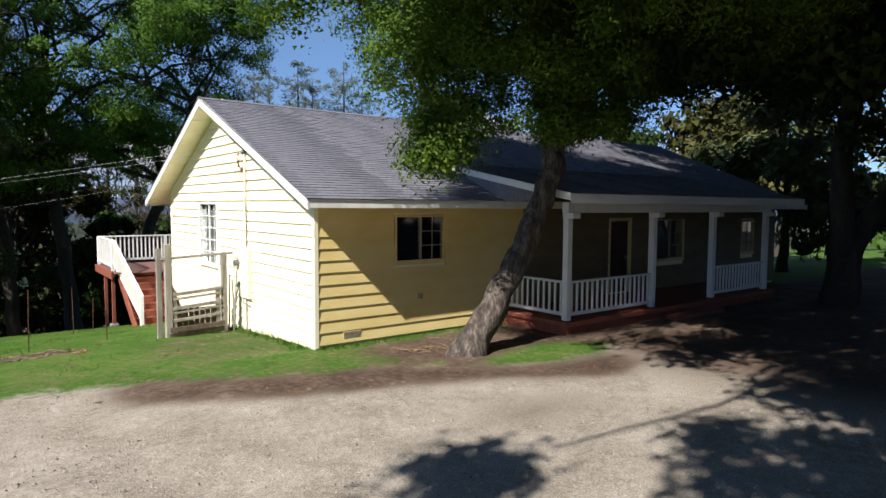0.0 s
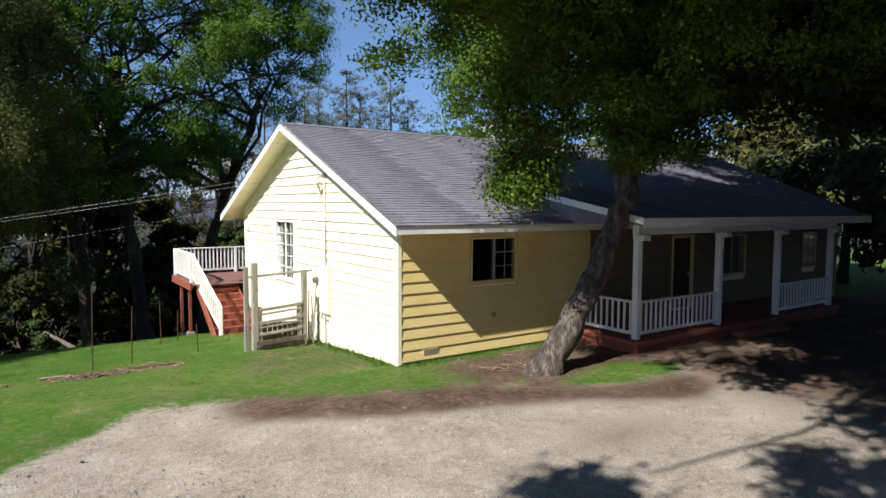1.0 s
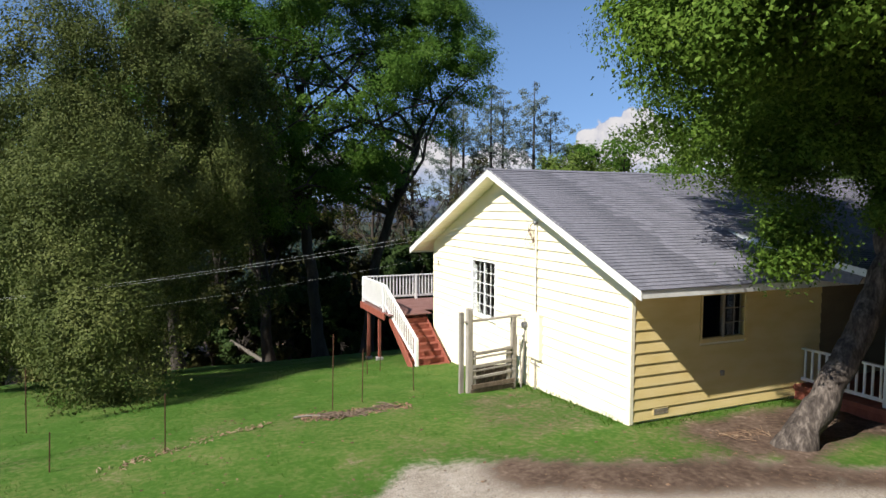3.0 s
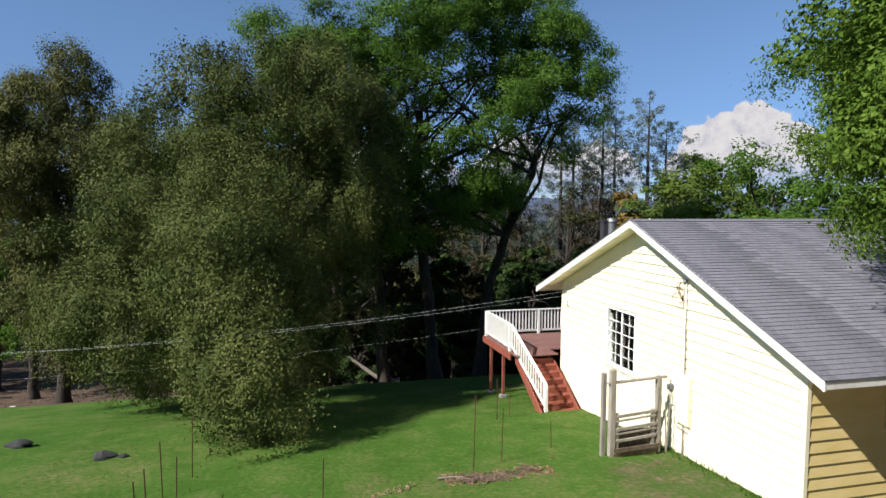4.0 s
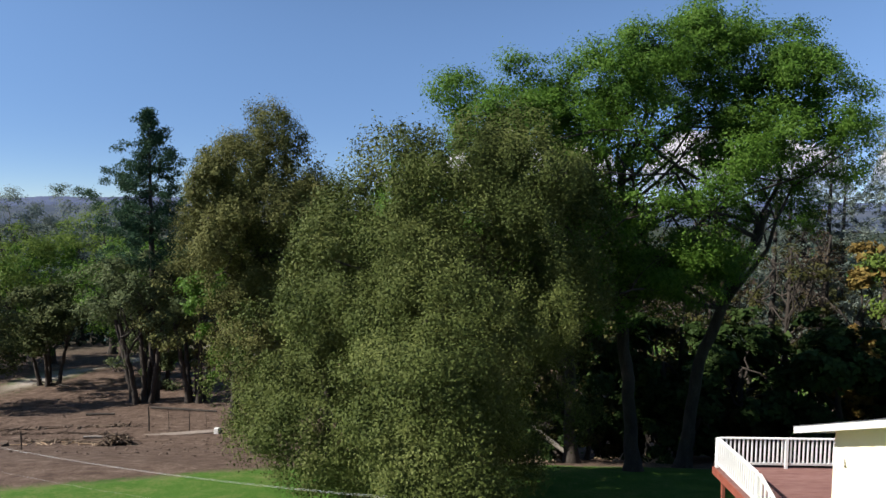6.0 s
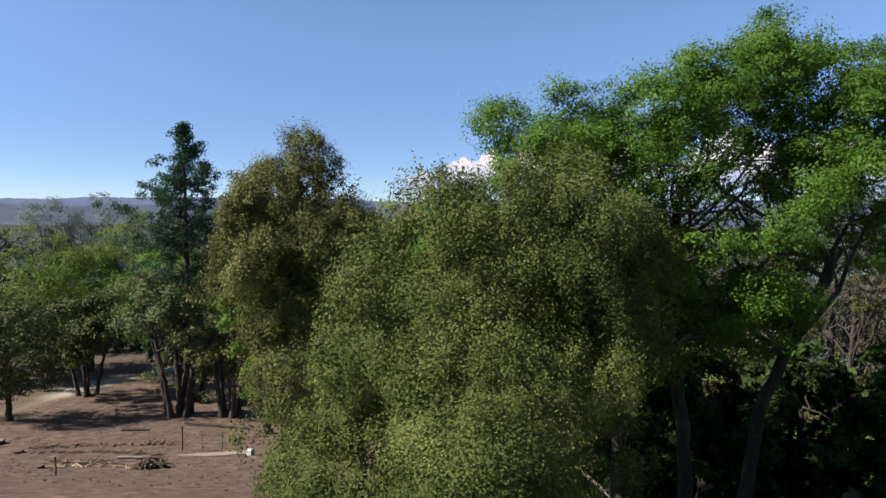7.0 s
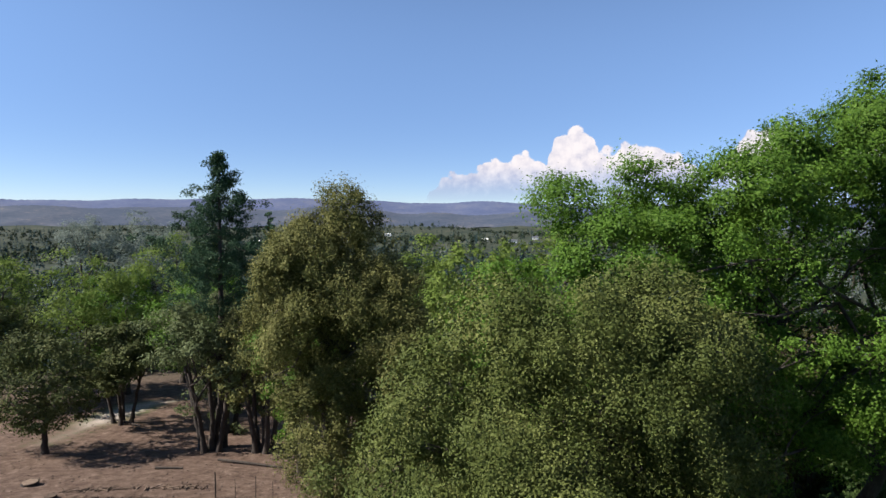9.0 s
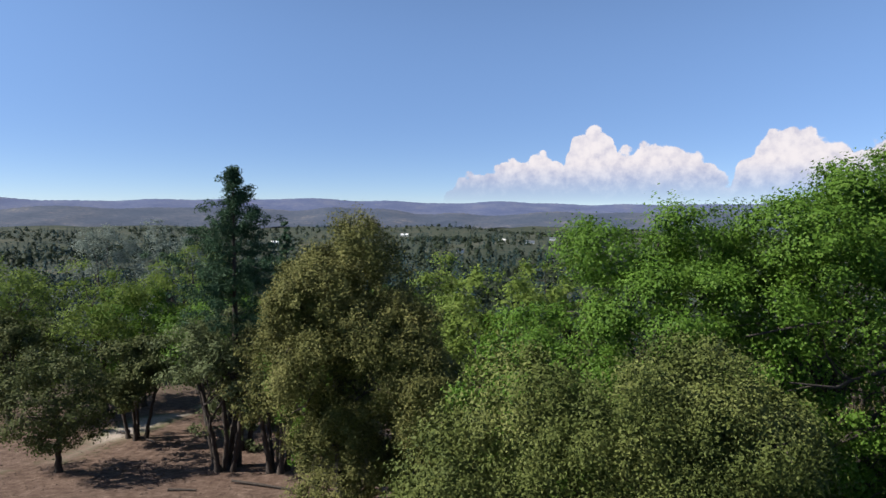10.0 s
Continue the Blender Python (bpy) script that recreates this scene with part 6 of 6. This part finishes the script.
def stump(x, y, r, h, seed, label):
    """A low cut stump with an uneven flared foot and a pale cut face."""
    rng = np.random.default_rng(seed)
    ob = thing("tree_stump", x, y, gz(x, y), label, "stump", "stumps on bare earth")
    z = gz(x, y)
    v, f = tubes([[(x, y, z - 0.2, r * 1.35), (x, y, z + h * 0.35, r * 1.05), (x, y, z + h, r)]], 14)
    v = v + rng.normal(size=v.shape) * r * 0.07
    raw("stump_bark", v, f, BARK_DARK, ob, smooth=True)
    b = bmesh.new()
    bmesh.ops.create_cone(b, cap_ends=True, segments=14, radius1=r * 0.97, radius2=r * 0.93, depth=0.05, matrix=Matrix.Translation((x, y, z + h)))
    part("cut_face", b, BRUSH, ob, "grey-brown cut face")


stump(-56.2, 49.2, 0.7, 0.35, 1, "wide low cut stump on bare earth")
stump(-51.4, 45.9, 0.45, 0.22, 2, "low dark stump on bare earth")
stump(-44.4, 39.2, 0.4, 0.2, 3, "low dark stump on bare earth")
log(-41.6, 44.8, gz(-41.6, 44.8) + 0.12, -39.8, 45.5, gz(-39.8, 45.5) + 0.1, 0.13, "pale barkless log on bare earth", GREYWOOD)
log(-48.7, 56.9, gz(-48.7, 56.9) + 0.12, -46.0, 57.5, gz(-46.0, 57.5) + 0.1, 0.15, "dark log lying on bare earth", BARK_DARK)
log(-43.9, 61.0, gz(-43.9, 61.0) + 0.3, -36.1, 60.0, gz(-36.1, 60.0) + 0.12, 0.14, "long fallen branch under the dry oak", BARK_DARK)
log(-66.7, 74.3, gz(-66.7, 74.3) + 0.6, -60.7, 72.9, gz(-60.7, 72.9) + 0.12, 0.13, "fallen branch beside the dirt track", BARK_DARK)
scatter_sticks("cut_wood", "cut branches and chips on bare earth", "branches", [(-50, 46), (-44, 47.5), (-39, 47)], 90, 1.0, 0.04, 38, BRUSH, pile=0.08)
scatter_sticks("cut_wood", "pale split wood on bare earth", "branches", [(-44, 40), (-41, 41.5), (-38.5, 41.6)], 26, 1.1, 0.06, 39, pile=0.1)


def grass_blades(count, seed):
    """Short uneven blades over the lawn, taller along the wall and the gate."""
    rng = np.random.default_rng(seed)
    n = count
    x, y = rng.uniform(-15, 5, n), rng.uniform(-4.5, 20, n)
    keep = (ground_cover(x, y)[0] * (1 - ground_cover(x, y)[1]) > rng.uniform(0.2, 1, n)) & ~((x > -0.03) & (y > -0.02) & (y < 10.5))
    x, y = x[keep], y[keep]
    wx = rng.normal(-0.14, 0.1, 1500)
    wy = rng.uniform(0.2, 6.2, 1500)
    fx = rng.uniform(0, 4.5, 700)
    fy = rng.normal(-0.16, 0.1, 700)
    hh = np.concatenate([rng.uniform(0.015, 0.045, len(x)), 0.025 + 0.13 * rng.random(1500) ** 4, 0.025 + 0.1 * rng.random(700) ** 4])
    x, y = np.concatenate([x, np.minimum(wx, -0.03), fx]), np.concatenate([y, wy, np.minimum(fy, -0.04)])
    z = ground_z(x, y)
    n = len(x)
    a = rng.uniform(0, 2 * np.pi, n)
    w = 0.004 + 0.08 * hh
    side = np.stack([np.cos(a) * w, np.sin(a) * w, np.zeros(n)], 1)
    foot = np.stack([x, y, z - 0.01], 1)
    tip = foot + np.stack([rng.normal(size=n) * hh * 0.5, rng.normal(size=n) * hh * 0.5, hh], 1)
    v = np.stack([foot - side, foot + side, tip], 1).reshape(-1, 3)
    return tagged(raw("lawn_grass", v, np.arange(3 * n).reshape(-1, 3), GRASS), "short green grass of the sloping lawn", "grass", kind="stuff")


grass_blades(80000, 41)


def loose_bits(name, label, category, mat, count, seed, box_xy, size, flat, where):
    """Small stones or leaves lying on the ground, each a low faceted bit."""
    rng = np.random.default_rng(seed)
    x0, y0, x1, y1 = box_xy
    x, y = rng.uniform(x0, x1, count), rng.uniform(y0, y1, count)
    keep = where(x, y, rng.random(count))
    x, y = x[keep], y[keep]
    n = len(x)
    r = size * (0.35 + rng.random(n) ** 3 * 1.4)
    a = rng.uniform(0, np.pi, n)
    c = np.stack([x, y, ground_z(x, y) + r * flat * 0.3], 1)
    e1 = np.stack([np.cos(a), np.sin(a), rng.normal(size=n) * 0.15], 1) * r[:, None]
    e2 = np.stack([-np.sin(a), np.cos(a), rng.normal(size=n) * 0.15], 1) * (r * rng.uniform(0.5, 1, n))[:, None]
    up = np.zeros((n, 3))
    up[:, 2] = r * flat
    v = np.stack([c + e1, c + e2, c - e1, c - e2, c + up], 1).reshape(-1, 3)
    f = np.array([(0, 1, 4), (1, 2, 4), (2, 3, 4), (3, 0, 4)])
    f = (f[None] + 5 * np.arange(n)[:, None, None]).reshape(-1, 3)
    return tagged(raw(name, v, f, mat), label, category, kind="stuff")


STONE = material("pale_stone", [(0.25, (0.15, 0.135, 0.12)), (0.5, (0.29, 0.265, 0.235)), (0.8, (0.44, 0.41, 0.37))], 5, 60, 0.9, 0.2, island=0.35)
LITTER = material("dead_leaf", [(0.25, (0.09, 0.05, 0.03)), (0.5, (0.2, 0.12, 0.07)), (0.8, (0.36, 0.25, 0.15))], 5, 60, 0.9, 0.1, island=0.35)
CLOD = material("earth_clod", [(0.25, (0.04, 0.026, 0.018)), (0.5, (0.085, 0.058, 0.042)), (0.8, (0.17, 0.125, 0.095))], 5, 60, 0.95, 0.2, island=0.3)
loose_bits("gravel", "loose pale gravel on the drive", "gravel", STONE, 22000, 51, (-9, -10, 12, 0), 0.014, 0.7, lambda x, y, u: (ground_cover(x, y)[2] > u) & (ground_cover(x, y)[1] < 0.25))
loose_bits("leaf_litter", "dead brown leaves on the drive and earth", "leaf litter", LITTER, 6500, 52, (-6, -9, 14, 0), 0.016, 0.25, lambda x, y, u: (ground_cover(x, y)[1] * 0.9 + 0.12 + 0.35 * (x > 3)) * (y < -0.3) > u)
loose_bits("leaf_litter", "dead brown leaves in the grass by the wall", "leaf litter", LITTER, 2500, 53, (-9, -2.5, 4, 4.5), 0.03, 0.3, lambda x, y, u: (u < 0.35) & ~((x > -0.05) & (y > -0.05)))
loose_bits("leaf_litter", "dead brown leaves heaped over the mulch bed", "leaf litter", LITTER, 1300, 55, (-5.95, 3.15, -3.4, 3.98), 0.035, 0.45, lambda x, y, u: u < 1.2 - 1.0 * abs((y - 3.55) / 0.42))
loose_bits("earth_clods", "clods and chips on the bare slope", "earth", CLOD, 9000, 54, (-75, 30, -12, 75), 0.13, 0.4, lambda x, y, u: (ground_cover(x, y)[1] > 0.5) & (u < 0.6))
